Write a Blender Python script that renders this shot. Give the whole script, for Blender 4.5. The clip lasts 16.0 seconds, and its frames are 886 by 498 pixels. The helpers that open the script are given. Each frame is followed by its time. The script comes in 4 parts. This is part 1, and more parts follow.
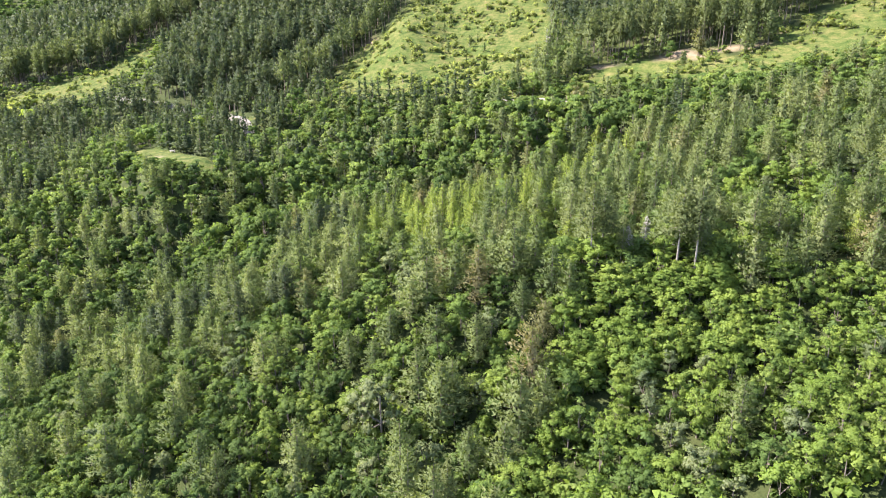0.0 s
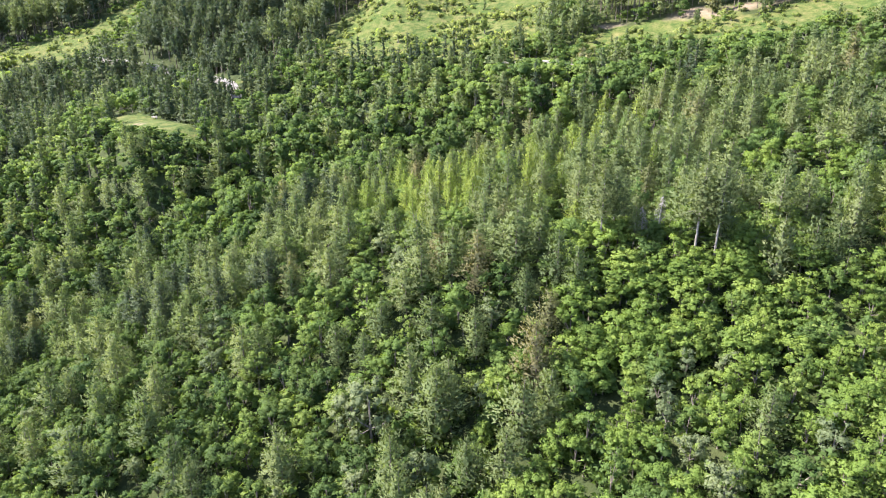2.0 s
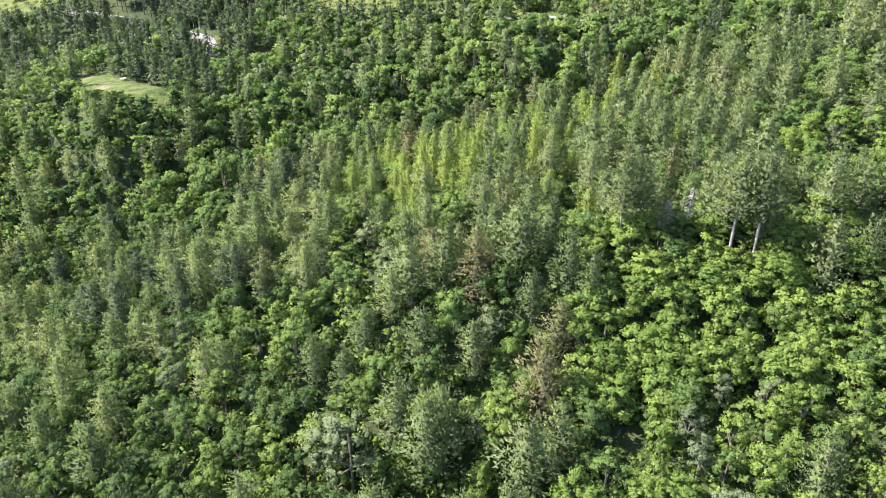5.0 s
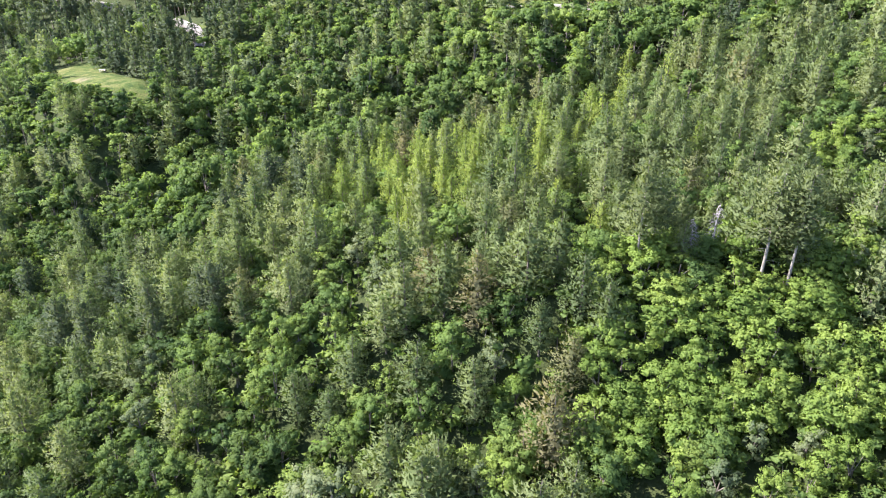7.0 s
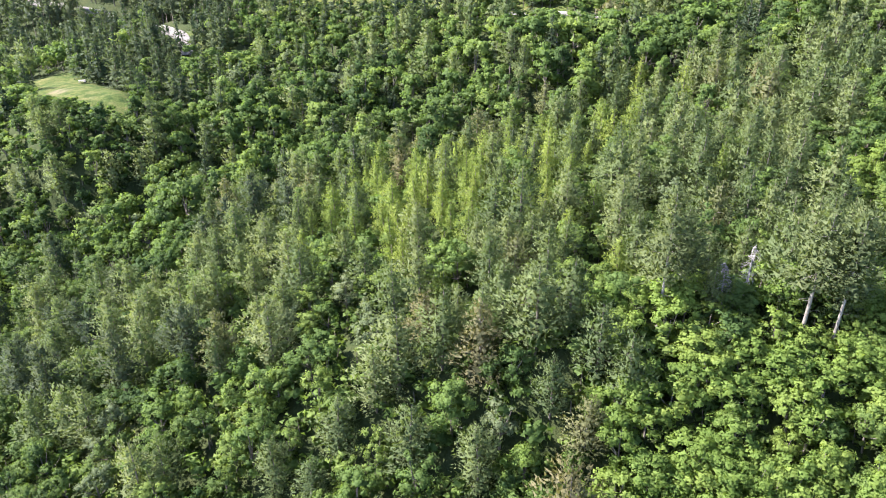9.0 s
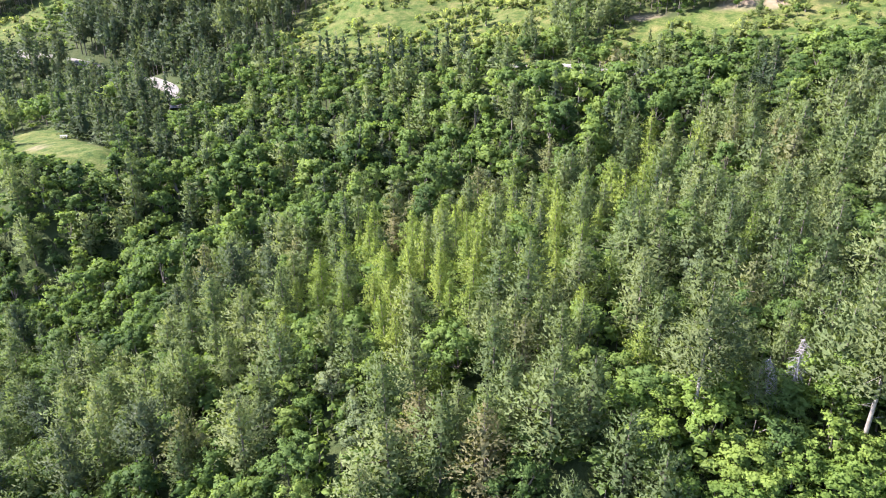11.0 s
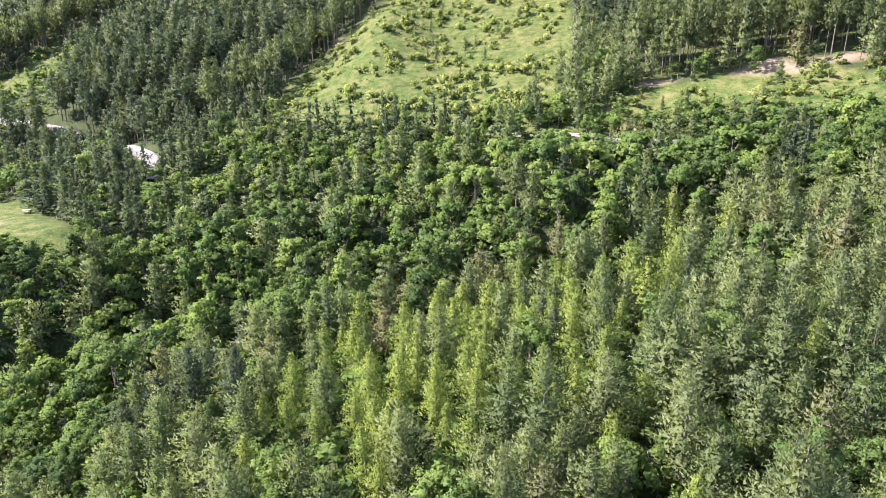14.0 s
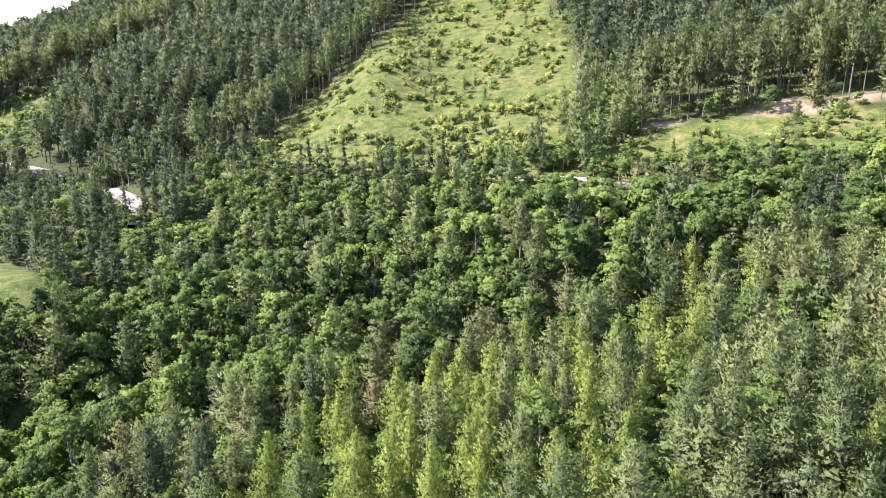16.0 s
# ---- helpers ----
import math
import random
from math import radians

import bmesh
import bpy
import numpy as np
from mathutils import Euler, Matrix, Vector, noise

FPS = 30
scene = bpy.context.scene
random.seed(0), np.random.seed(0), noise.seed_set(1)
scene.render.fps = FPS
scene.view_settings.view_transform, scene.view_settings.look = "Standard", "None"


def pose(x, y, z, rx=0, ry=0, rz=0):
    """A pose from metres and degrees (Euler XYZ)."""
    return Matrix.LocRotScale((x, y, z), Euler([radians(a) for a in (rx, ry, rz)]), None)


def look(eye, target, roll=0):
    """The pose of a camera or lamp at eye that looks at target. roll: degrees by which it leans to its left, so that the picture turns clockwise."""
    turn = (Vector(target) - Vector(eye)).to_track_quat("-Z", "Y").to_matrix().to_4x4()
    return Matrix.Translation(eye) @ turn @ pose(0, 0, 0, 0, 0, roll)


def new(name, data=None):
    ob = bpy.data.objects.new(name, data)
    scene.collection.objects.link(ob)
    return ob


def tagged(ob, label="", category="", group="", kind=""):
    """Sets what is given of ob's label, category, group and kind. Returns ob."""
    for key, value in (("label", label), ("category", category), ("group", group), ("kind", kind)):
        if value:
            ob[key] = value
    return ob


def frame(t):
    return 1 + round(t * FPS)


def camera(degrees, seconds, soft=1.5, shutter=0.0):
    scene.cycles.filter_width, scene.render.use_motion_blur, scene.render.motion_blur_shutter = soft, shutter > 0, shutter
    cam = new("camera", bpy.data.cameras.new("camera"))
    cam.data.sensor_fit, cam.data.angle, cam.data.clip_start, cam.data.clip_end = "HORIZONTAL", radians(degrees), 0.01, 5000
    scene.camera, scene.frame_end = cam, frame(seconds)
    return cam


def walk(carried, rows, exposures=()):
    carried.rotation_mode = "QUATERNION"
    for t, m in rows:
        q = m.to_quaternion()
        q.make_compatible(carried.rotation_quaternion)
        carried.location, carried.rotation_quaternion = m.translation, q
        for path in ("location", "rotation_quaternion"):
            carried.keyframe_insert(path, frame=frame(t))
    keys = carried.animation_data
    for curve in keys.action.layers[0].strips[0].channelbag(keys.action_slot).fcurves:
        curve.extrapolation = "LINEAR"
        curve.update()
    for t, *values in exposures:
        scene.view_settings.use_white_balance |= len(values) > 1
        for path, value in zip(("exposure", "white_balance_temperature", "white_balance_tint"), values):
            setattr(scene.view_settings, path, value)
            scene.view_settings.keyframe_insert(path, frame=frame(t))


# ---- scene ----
cam = camera(65.4, 16.0, soft=1.05)

# seconds, x, y, z, yaw, pitch, roll
PATH = [
    (0, 0.00, 0.00, 80.00, 0.26, -18.03, 0.03),
    (0.5, 0.18, 3.15, 80.17, 0.26, -18.89, 0.01),
    (1, 0.35, 6.31, 80.33, 0.25, -19.74, -0.01),
    (1.5, 0.51, 9.48, 80.48, 0.25, -20.56, -0.02),
    (2, 0.66, 12.65, 80.62, 0.24, -21.41, -0.02),
    (2.5, 0.80, 15.83, 80.75, 0.22, -22.22, -0.03),
    (3, 0.92, 19.00, 80.86, 0.20, -22.93, -0.03),
    (3.5, 1.04, 22.18, 80.97, 0.17, -23.43, -0.03),
    (6, 1.49, 38.07, 81.26, 0.05, -26.47, 0.06),
    (6.5, 1.56, 41.24, 81.27, 0.03, -26.64, 0.08),
    (7, 1.62, 44.41, 81.27, 0.00, -26.77, 0.11),
    (7.5, 1.68, 47.57, 81.25, -0.01, -26.78, 0.12),
    (8, 1.73, 50.72, 81.22, -0.01, -26.80, 0.13),
    (8.5, 1.78, 53.87, 81.18, -0.01, -26.79, 0.13),
    (9, 1.83, 57.02, 81.12, -0.02, -26.63, 0.11),
    (11.5, 2.05, 72.60, 80.71, -0.09, -22.06, -0.05),
    (12, 2.10, 75.69, 80.61, -0.11, -21.27, -0.07),
    (12.5, 2.15, 78.77, 80.51, -0.14, -20.50, -0.07),
    (13, 2.20, 81.84, 80.41, -0.16, -19.76, -0.07),
    (13.5, 2.29, 84.89, 80.32, -0.19, -18.98, -0.06),
    (14, 2.34, 87.94, 80.23, -0.21, -18.22, -0.06),
    (14.5, 2.41, 90.97, 80.15, -0.23, -17.45, -0.06),
    (15, 2.50, 93.99, 80.09, -0.23, -16.67, -0.07),
    (15.5, 2.60, 97.00, 80.04, -0.24, -15.90, -0.09),
    (16, 2.70, 100.00, 80.01, -0.26, -15.19, -0.12),
]
walk(cam, [(t, pose(x, y, z, 0, 0, yaw) @ pose(0, 0, 0, 90 + pitch) @ pose(0, 0, 0, 0, 0, roll))
           for t, x, y, z, yaw, pitch, roll in PATH],
     [(0, 2.37, 6800, 18), (3, 2.37, 6280, 19), (9, 2.37, 6280, 20), (12, 2.37, 6330, 22), (16, 2.36, 6380, 29)])

# ---- light: a clear summer day, the sun high over the valley's west side ----
SUN_FROM = Vector((-1.0, 0.10, 0.98)).normalized()
world = bpy.data.worlds.new("sky")
scene.world = world
world.use_nodes = True
sky = world.node_tree.nodes.new("ShaderNodeTexSky")
sky.sky_type, sky.sun_disc = "NISHITA", False
sky.sun_elevation = math.asin(SUN_FROM.z)
sky.sun_rotation = math.atan2(SUN_FROM.x, SUN_FROM.y)
sky.altitude, sky.air_density, sky.dust_density = 600, 1.0, 1.2
background = world.node_tree.nodes["Background"]
background.inputs["Strength"].default_value = 0.095
world.node_tree.links.new(sky.outputs[0], background.inputs["Color"])
sun = new("sun", bpy.data.lights.new("sun", "SUN"))
sun.data.energy, sun.data.angle, sun.data.color = 4.1, radians(0.53), (1.0, 0.935, 0.85)
sun.matrix_world = look(SUN_FROM * 400, (0, 0, 0))


# ---- materials ----
def material(name):
    mat = bpy.data.materials.new(name)
    mat.use_nodes = True
    mat.node_tree.nodes.clear()
    return mat, mat.node_tree.nodes, mat.node_tree.links


def ramp(nodes, stops):
    r = nodes.new("ShaderNodeValToRGB")
    els = r.color_ramp.elements
    while len(els) < len(stops):
        els.new(0.5)
    for el, (at, col) in zip(els, stops):
        el.position, el.color = at, (*col, 1)
    return r


def mixed(nodes, links, kind, fac, a, b):
    m = nodes.new("ShaderNodeMix")
    m.data_type, m.blend_type = "RGBA", kind
    for socket, value in ((m.inputs[0], fac), (m.inputs[6], a), (m.inputs[7], b)):
        if isinstance(value, (int, float)):
            socket.default_value = value
        elif isinstance(value, tuple):
            socket.default_value = (*value, 1)
        else:
            links.new(value, socket)
    return m.outputs[2]


def noise_at(nodes, links, scale, detail=3.0, rough=0.55, source="Object", vector=None):
    n = nodes.new("ShaderNodeTexNoise")
    n.inputs["Scale"].default_value = scale
    n.inputs["Detail"].default_value = detail
    n.inputs["Roughness"].default_value = rough
    if vector is None:
        vector = nodes.new("ShaderNodeTexCoord").outputs[source]
    links.new(vector, n.inputs["Vector"])
    return n.outputs["Fac"]


def foliage(name, tones, joined, thin=0.3, rough=0.6, gloss=0.1):
    """Leaves or needles: three tones, varied tree by tree and leaf clump by leaf clump, and a little light through the leaf."""
    mat, nodes, links = material(name)
    if joined:
        tree = nodes.new("ShaderNodeAttribute")
        tree.attribute_name = "tint"
        tree = tree.outputs["Fac"]
    else:
        tree = nodes.new("ShaderNodeObjectInfo").outputs["Random"]
    geo = nodes.new("ShaderNodeNewGeometry")
    by_tree = ramp(nodes, [(0.0, tones[0]), (0.5, tones[1]), (1.0, tones[2])])
    links.new(tree, by_tree.inputs[0])
    clump = ramp(nodes, [(0.0, (0.84, 0.86, 0.82)), (0.55, (1.0, 1.0, 1.0)), (1.0, (1.07, 1.05, 1.02))])
    links.new(geo.outputs["Random Per Island"], clump.inputs[0])
    colour = mixed(nodes, links, "MULTIPLY", 1.0, by_tree.outputs[0], clump.outputs[0])
    patch = ramp(nodes, [(0.3, (0.86, 0.89, 0.88)), (0.7, (1.08, 1.06, 1.0))])
    links.new(noise_at(nodes, links, 0.9, 2.0, vector=geo.outputs["Position"]), patch.inputs[0])
    colour = mixed(nodes, links, "MULTIPLY", 1.0, colour, patch.outputs[0])
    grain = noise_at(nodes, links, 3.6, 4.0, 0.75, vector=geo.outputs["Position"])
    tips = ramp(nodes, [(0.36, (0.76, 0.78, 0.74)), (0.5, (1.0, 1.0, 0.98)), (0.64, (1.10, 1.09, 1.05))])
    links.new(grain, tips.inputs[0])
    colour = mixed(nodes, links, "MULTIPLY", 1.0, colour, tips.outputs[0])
    relief = nodes.new("ShaderNodeBump")
    relief.inputs["Strength"].default_value, relief.inputs["Distance"].default_value = 0.4, 0.15
    links.new(grain, relief.inputs["Height"])
    leaf = nodes.new("ShaderNodeBsdfPrincipled")
    links.new(relief.outputs[0], leaf.inputs["Normal"])
    leaf.inputs["Roughness"].default_value = rough
    leaf.inputs["Specular IOR Level"].default_value = gloss
    through_leaf = nodes.new("ShaderNodeBsdfTranslucent")
    both, out = nodes.new("ShaderNodeMixShader"), nodes.new("ShaderNodeOutputMaterial")
    both.inputs[0].default_value = thin
    links.new(colour, leaf.inputs["Base Color"])
    links.new(mixed(nodes, links, "MULTIPLY", 1.0, colour, (1.25, 1.3, 0.7)), through_leaf.inputs["Color"])
    links.new(leaf.outputs[0], both.inputs[1])
    links.new(through_leaf.outputs[0], both.inputs[2])
    links.new(both.outputs[0], out.inputs[0])
    return mat


def surface(name, stops, scale, rough=0.9, bump=0.3, fine=8.0, stretch=(1, 1, 1)):
    mat, nodes, links = material(name)
    coord, mapping = nodes.new("ShaderNodeTexCoord"), nodes.new("ShaderNodeMapping")
    mapping.inputs["Scale"].default_value = stretch
    links.new(coord.outputs["Object"], mapping.inputs["Vector"])
    large = noise_at(nodes, links, scale, 4, vector=mapping.outputs[0])
    small = noise_at(nodes, links, scale * fine, 4, vector=mapping.outputs[0])
    r = ramp(nodes, stops)
    links.new(large, r.inputs[0])
    grain = ramp(nodes, [(0.3, (0.7, 0.7, 0.7)), (0.7, (1.2, 1.2, 1.2))])
    links.new(small, grain.inputs[0])
    b, bs, out = nodes.new("ShaderNodeBump"), nodes.new("ShaderNodeBsdfPrincipled"), nodes.new("ShaderNodeOutputMaterial")
    b.inputs["Strength"].default_value = bump
    links.new(small, b.inputs["Height"])
    links.new(mixed(nodes, links, "MULTIPLY", 1.0, r.outputs[0], grain.outputs[0]), bs.inputs["Base Color"])
    links.new(b.outputs[0], bs.inputs["Normal"])
    bs.inputs["Roughness"].default_value = rough
    links.new(bs.outputs[0], out.inputs[0])
    return mat


TONES = {
    "black_pine": ((0.088, 0.126, 0.060), (0.124, 0.164, 0.074), (0.160, 0.196, 0.094)),
    # bluer than the other pines: the far stands' haze is mixed into this colour
    "stand_pine": ((0.044, 0.068, 0.045), (0.064, 0.090, 0.055), (0.088, 0.114, 0.066)),
    "edge_pine": ((0.078, 0.108, 0.054), (0.100, 0.132, 0.062), (0.126, 0.156, 0.074)),
    "dry_pine": ((0.132, 0.152, 0.076), (0.144, 0.154, 0.080), (0.160, 0.152, 0.086)),
    "spruce": ((0.046, 0.072, 0.044), (0.064, 0.092, 0.052), (0.086, 0.116, 0.062)),
    "larch": ((0.138, 0.192, 0.056), (0.168, 0.226, 0.064), (0.206, 0.260, 0.075)),
    "broadleaf_tree": ((0.084, 0.142, 0.048), (0.126, 0.196, 0.059), (0.176, 0.242, 0.070)),
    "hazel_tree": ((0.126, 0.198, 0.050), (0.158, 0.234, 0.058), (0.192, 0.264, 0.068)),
    "beech_tree": ((0.055, 0.100, 0.038), (0.083, 0.136, 0.046), (0.116, 0.172, 0.055)),
    "grey_willow": ((0.126, 0.168, 0.096), (0.152, 0.194, 0.110), (0.178, 0.216, 0.122)),
    "shrub": ((0.165, 0.215, 0.072), (0.205, 0.250, 0.088), (0.250, 0.284, 0.108)),
}
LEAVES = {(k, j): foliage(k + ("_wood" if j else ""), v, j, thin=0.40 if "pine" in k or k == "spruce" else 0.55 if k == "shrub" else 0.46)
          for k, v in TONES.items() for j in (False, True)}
BARK = surface("bark", [(0.3, (0.10, 0.085, 0.07)), (0.7, (0.23, 0.20, 0.175))], 1.2, stretch=(1, 1, 0.25))
PALE_BARK = surface("pale_bark", [(0.3, (0.18, 0.165, 0.145)), (0.7, (0.31, 0.285, 0.26))], 1.2, stretch=(1, 1, 0.25))
DEAD_WOOD = surface("dead_wood", [(0.3, (0.19, 0.18, 0.178)), (0.7, (0.32, 0.305, 0.30))], 2.0, stretch=(1, 1, 0.3))
GRAVEL = surface("gravel", [(0.3, (0.14, 0.132, 0.12)), (0.7, (0.22, 0.21, 0.19))], 0.5, bump=0.2)


def ground_material():
    mat, nodes, links = material("hillside")
    pos = nodes.new("ShaderNodeNewGeometry").outputs["Position"]
    grass = nodes.new("ShaderNodeAttribute")
    grass.attribute_name = "grass"
    soil = nodes.new("ShaderNodeAttribute")
    soil.attribute_name = "soil"
    n1, n2, n3 = (noise_at(nodes, links, s, 5, 0.6, vector=pos) for s in (0.05, 0.35, 2.2))
    sward = ramp(nodes, [(0.34, (0.040, 0.070, 0.020)), (0.48, (0.084, 0.108, 0.034)), (0.66, (0.140, 0.138, 0.060))])
    links.new(n2, sward.inputs[0])
    wide = ramp(nodes, [(0.35, (0.72, 0.86, 0.70)), (0.65, (1.08, 1.02, 1.0))])
    links.new(n1, wide.inputs[0])
    fine = ramp(nodes, [(0.35, (0.60, 0.66, 0.56)), (0.65, (1.24, 1.19, 1.14))])
    links.new(n3, fine.inputs[0])
    sward = mixed(nodes, links, "MULTIPLY", 1.0, mixed(nodes, links, "MULTIPLY", 1.0, sward.outputs[0], wide.outputs[0]), fine.outputs[0])
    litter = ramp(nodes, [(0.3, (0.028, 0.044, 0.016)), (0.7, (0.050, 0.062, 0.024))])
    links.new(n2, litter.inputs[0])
    earth = ramp(nodes, [(0.3, (0.17, 0.135, 0.095)), (0.7, (0.27, 0.215, 0.155))])
    links.new(n2, earth.inputs[0])
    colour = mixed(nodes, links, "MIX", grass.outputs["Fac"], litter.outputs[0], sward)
    colour = mixed(nodes, links, "MIX", soil.outputs["Fac"], colour, earth.outputs[0])
    b, bs, out = nodes.new("ShaderNodeBump"), nodes.new("ShaderNodeBsdfPrincipled"), nodes.new("ShaderNodeOutputMaterial")
    b.inputs["Strength"].default_value, b.inputs["Distance"].default_value = 0.7, 0.4
    links.new(n3, b.inputs["Height"])
    links.new(b.outputs[0], bs.inputs["Normal"])
    links.new(colour, bs.inputs["Base Color"])
    bs.inputs["Roughness"].default_value = 0.95
    bs.inputs["Specular IOR Level"].default_value = 0.1
    links.new(bs.outputs[0], out.inputs[0])
    return mat


# ---- the lie of the land: a slope that rises away and to the east, with gullies and terraces ----
# rise, x, y, half width, half depth, turn
LANDFORMS = [
    (-7.5, -58.0, 213.0, 24.0, 5.5, 0.35),    # stream bed
    (-16.2, -6.1, 216.1, 55.3, 30.1, -0.1),   # stream gully
    (-10.1, -90.3, 348.0, 45.1, 9.1, 0.6),    # gully beside the pine stand
    (-6.3, 20.6, 109.9, 60.8, 27.0, 0.3),     # hollow below the tall pines
    (8.1, 34.8, 129.0, 34.0, 8.3, 0.0),       # step under the tall pines
    (8.4, -19.9, 361.1, 11.2, 30.9, 0.0),     # grassy spur
    (-16.9, -103.2, 164.0, 42.4, 29.7, -0.3), # valley mouth
    (6.5, -12.0, 160.0, 46.0, 40.0, 0.0),     # swell under the larches
    (3.0, -45.0, 222.0, 26.0, 20.0, 0.0),     # bank beyond the stream
    (7.8, 26.6, 239.3, 12.7, 15.8, 0.1),      # shoulder below the road
]


def soft(v):
    return np.logaddexp(0.0, v)


def ground_z(x, y):
    x, y = np.asarray(x, float), np.asarray(y, float)
    z = -2.7 + 0.187 * x + 0.192 * y + 5.3 * soft((y - 330) / 25)
    for rise, cx, cy, sx, sy, turn in LANDFORMS:
        c, s = math.cos(turn), math.sin(turn)
        u, v = (x - cx) * c + (y - cy) * s, (y - cy) * c - (x - cx) * s
        z = z + rise * np.exp(-0.5 * (u / sx) ** 2 - 0.5 * (v / sy) ** 2)
    u, v = (x + 101) * -0.65 + (y - 256) * 0.76, (x + 101) * 0.76 + (y - 256) * 0.65
    w = np.exp(-((u - 1) / 43) ** 4 - ((v + 7) / 18) ** 4)   # the meadow's terrace
    z = z * (1 - w) + (34.3 + 0.10 * (x + 103)) * w
    crest = 560 + np.where(x > -250, 0.9, 0.3) * (x + 250)
    z = z - 22 * soft((y - crest) / 30)
    far = 30 + 120 * np.exp(-0.5 * ((x + 950) / 600) ** 2 - 0.5 * ((y - 1500) / 260) ** 2) + 60 * np.exp(-0.5 * ((x - 1200) / 700) ** 2)
    w = np.clip((np.hypot(x, y - 300) - 560) / 600, 0, 1)
    w = w * w * (3 - 2 * w)
    z = np.maximum(z, -60)
    return z * (1 - w) + far * w


ROAD = [(-175, 366), (-150, 351), (-138, 344), (-127, 338), (-110, 325), (-96, 311), (-88, 302), (-83, 291), (-80, 283)]
GULLY = [[(-85, 206), (-70, 209), (-56, 211), (-42, 222), (-35, 232)]]
ROAD_EAST = [(19, 266), (24, 264), (30, 260.5), (37, 257), (46, 253.5), (60, 249)]


def gap_to(lines, x, y):
    """Distance from a place to the nearest of some lines."""
    best = 1e9
    for line in lines:
        for (x0, y0), (x1, y1) in zip(line, line[1:]):
            t = ((x - x0) * (x1 - x0) + (y - y0) * (y1 - y0)) / ((x1 - x0) ** 2 + (y1 - y0) ** 2)
            t = min(1, max(0, t))
            best = min(best, math.hypot(x - x0 - t * (x1 - x0), y - y0 - t * (y1 - y0)))
    return best


def unit(v):
    return v / np.maximum(np.linalg.norm(v, axis=-1, keepdims=True), 1e-6)


def ground_top(x, y):
    """The ground with its small humps, at one place."""
    return float(ground_z(x, y)) + noise.noise((x / 9, y / 9, 0)) * 0.9 + noise.noise((x / 3, y / 3, 5)) * 0.3


def inside(poly, x, y):
    x, y = np.asarray(x, float), np.asarray(y, float)
    hit = np.zeros(x.shape, bool)
    for (x0, y0), (x1, y1) in zip(poly, poly[1:] + poly[:1]):
        if y0 != y1:
            hit ^= ((y0 > y) != (y1 > y)) & (x < (x1 - x0) * (y - y0) / (y1 - y0) + x0)
    return hit


SLOPE = [(-54, 316), (-48, 360), (-32, 378), (-14, 428), (0, 455), (50, 430), (51, 356), (43, 303), (34, 284), (6, 282), (-20, 288), (-42, 298)]
BANK = [(40, 268), (56, 284), (75, 281), (95, 279), (112, 264), (135, 288), (157, 306), (190, 300), (150, 235), (120, 243), (97, 246), (70, 257)]
STRIP = [(-252, 395), (-200, 401), (-181, 425), (-173, 429), (-170, 405), (-179, 390), (-186, 372), (-217, 366), (-252, 378)]
BRUSH = [(-252, 360), (-186, 356), (-150, 345), (-142, 352), (-155, 383), (-158, 410), (-155, 441), (-133, 449), (-115, 468), (-105, 480), (-122, 476), (-158, 448), (-182, 430), (-200, 406), (-252, 401)]
FAR_EDGE = [(-252, 402), (-225, 402), (-203, 410), (-181, 431), (-158, 449), (-134, 473), (-142, 482), (-168, 460), (-190, 440), (-210, 422), (-228, 414), (-252, 414)]
MEADOW = [(-80, 236), (-84, 246), (-97, 256), (-109, 270), (-122, 287), (-127, 270), (-108, 240), (-97, 232), (-78, 231)]
YARD = [(-96, 303), (-86, 303), (-74, 287), (-58, 279), (-57, 272), (-68, 276), (-82, 280)]
BELT = [(-72, 192), (-42, 190), (-16, 205), (6, 210), (25, 210), (37, 213), (49, 225), (81, 211), (100, 225), (62, 250), (40, 266), (20, 290), (-20, 296), (-55, 318), (-66, 290), (-56, 268), (-70, 232)]
LARCHES = [(-24, 160), (-22, 196), (0, 208), (46, 202), (42, 184), (20, 164), (6, 151), (-9, 150)]
POCKET_EAST = [(18, 118), (25, 123), (42, 122), (80, 118), (80, 60), (10, 60), (12, 90), (19, 98)]
POCKET_MID = [(-29, 128), (-25, 142), (-17, 151), (-8, 147), (-5, 126), (-9, 118), (-20, 120)]
POCKET_NOOK = [(65, 165), (82, 170), (95, 160), (68, 139), (63, 147)]
LOW_WEST = [(-110, 140), (-68, 146), (-51, 134), (-37, 138), (-19, 130), (-8, 127), (-10, 60), (-110, 60)]
PINES_WEST = [(-121, 178), (-104, 195), (-74, 184), (-47, 172), (-45, 200), (-27, 184), (-19, 149), (-20, 137), (-37, 139), (-51, 135), (-68, 146), (-100, 140)]
GLADE_WEST = [(-80, 192), (-67, 193), (-52, 191), (-49, 170), (-65, 169)]
GLADE_EAST = [(24, 116), (25, 126), (36, 128), (52, 124), (56, 114)]
POCKET_LOW = [(-20, 130), (-8, 129), (2, 127), (10, 121), (18, 116), (20, 104), (10, 98), (-20, 98)]
STAND_WEST = [(-74, 318), (-57, 332), (-48, 358), (-32, 380), (-14, 430), (0, 450), (-10, 520), (-120, 560), (-205, 470), (-172, 428), (-158, 410), (-150, 378), (-138, 350), (-110, 326)]
STAND_EAST = [(52, 296), (58, 287), (76, 284), (96, 283), (113, 268), (134, 292), (156, 310), (200, 306), (260, 420), (120, 520), (40, 450), (50, 400), (52, 350)]
FOOT = [(-64, 296), (-52, 316), (-20, 292), (20, 288), (40, 272), (62, 258), (40, 262), (22, 268), (-10, 268), (-40, 274), (-58, 284)]


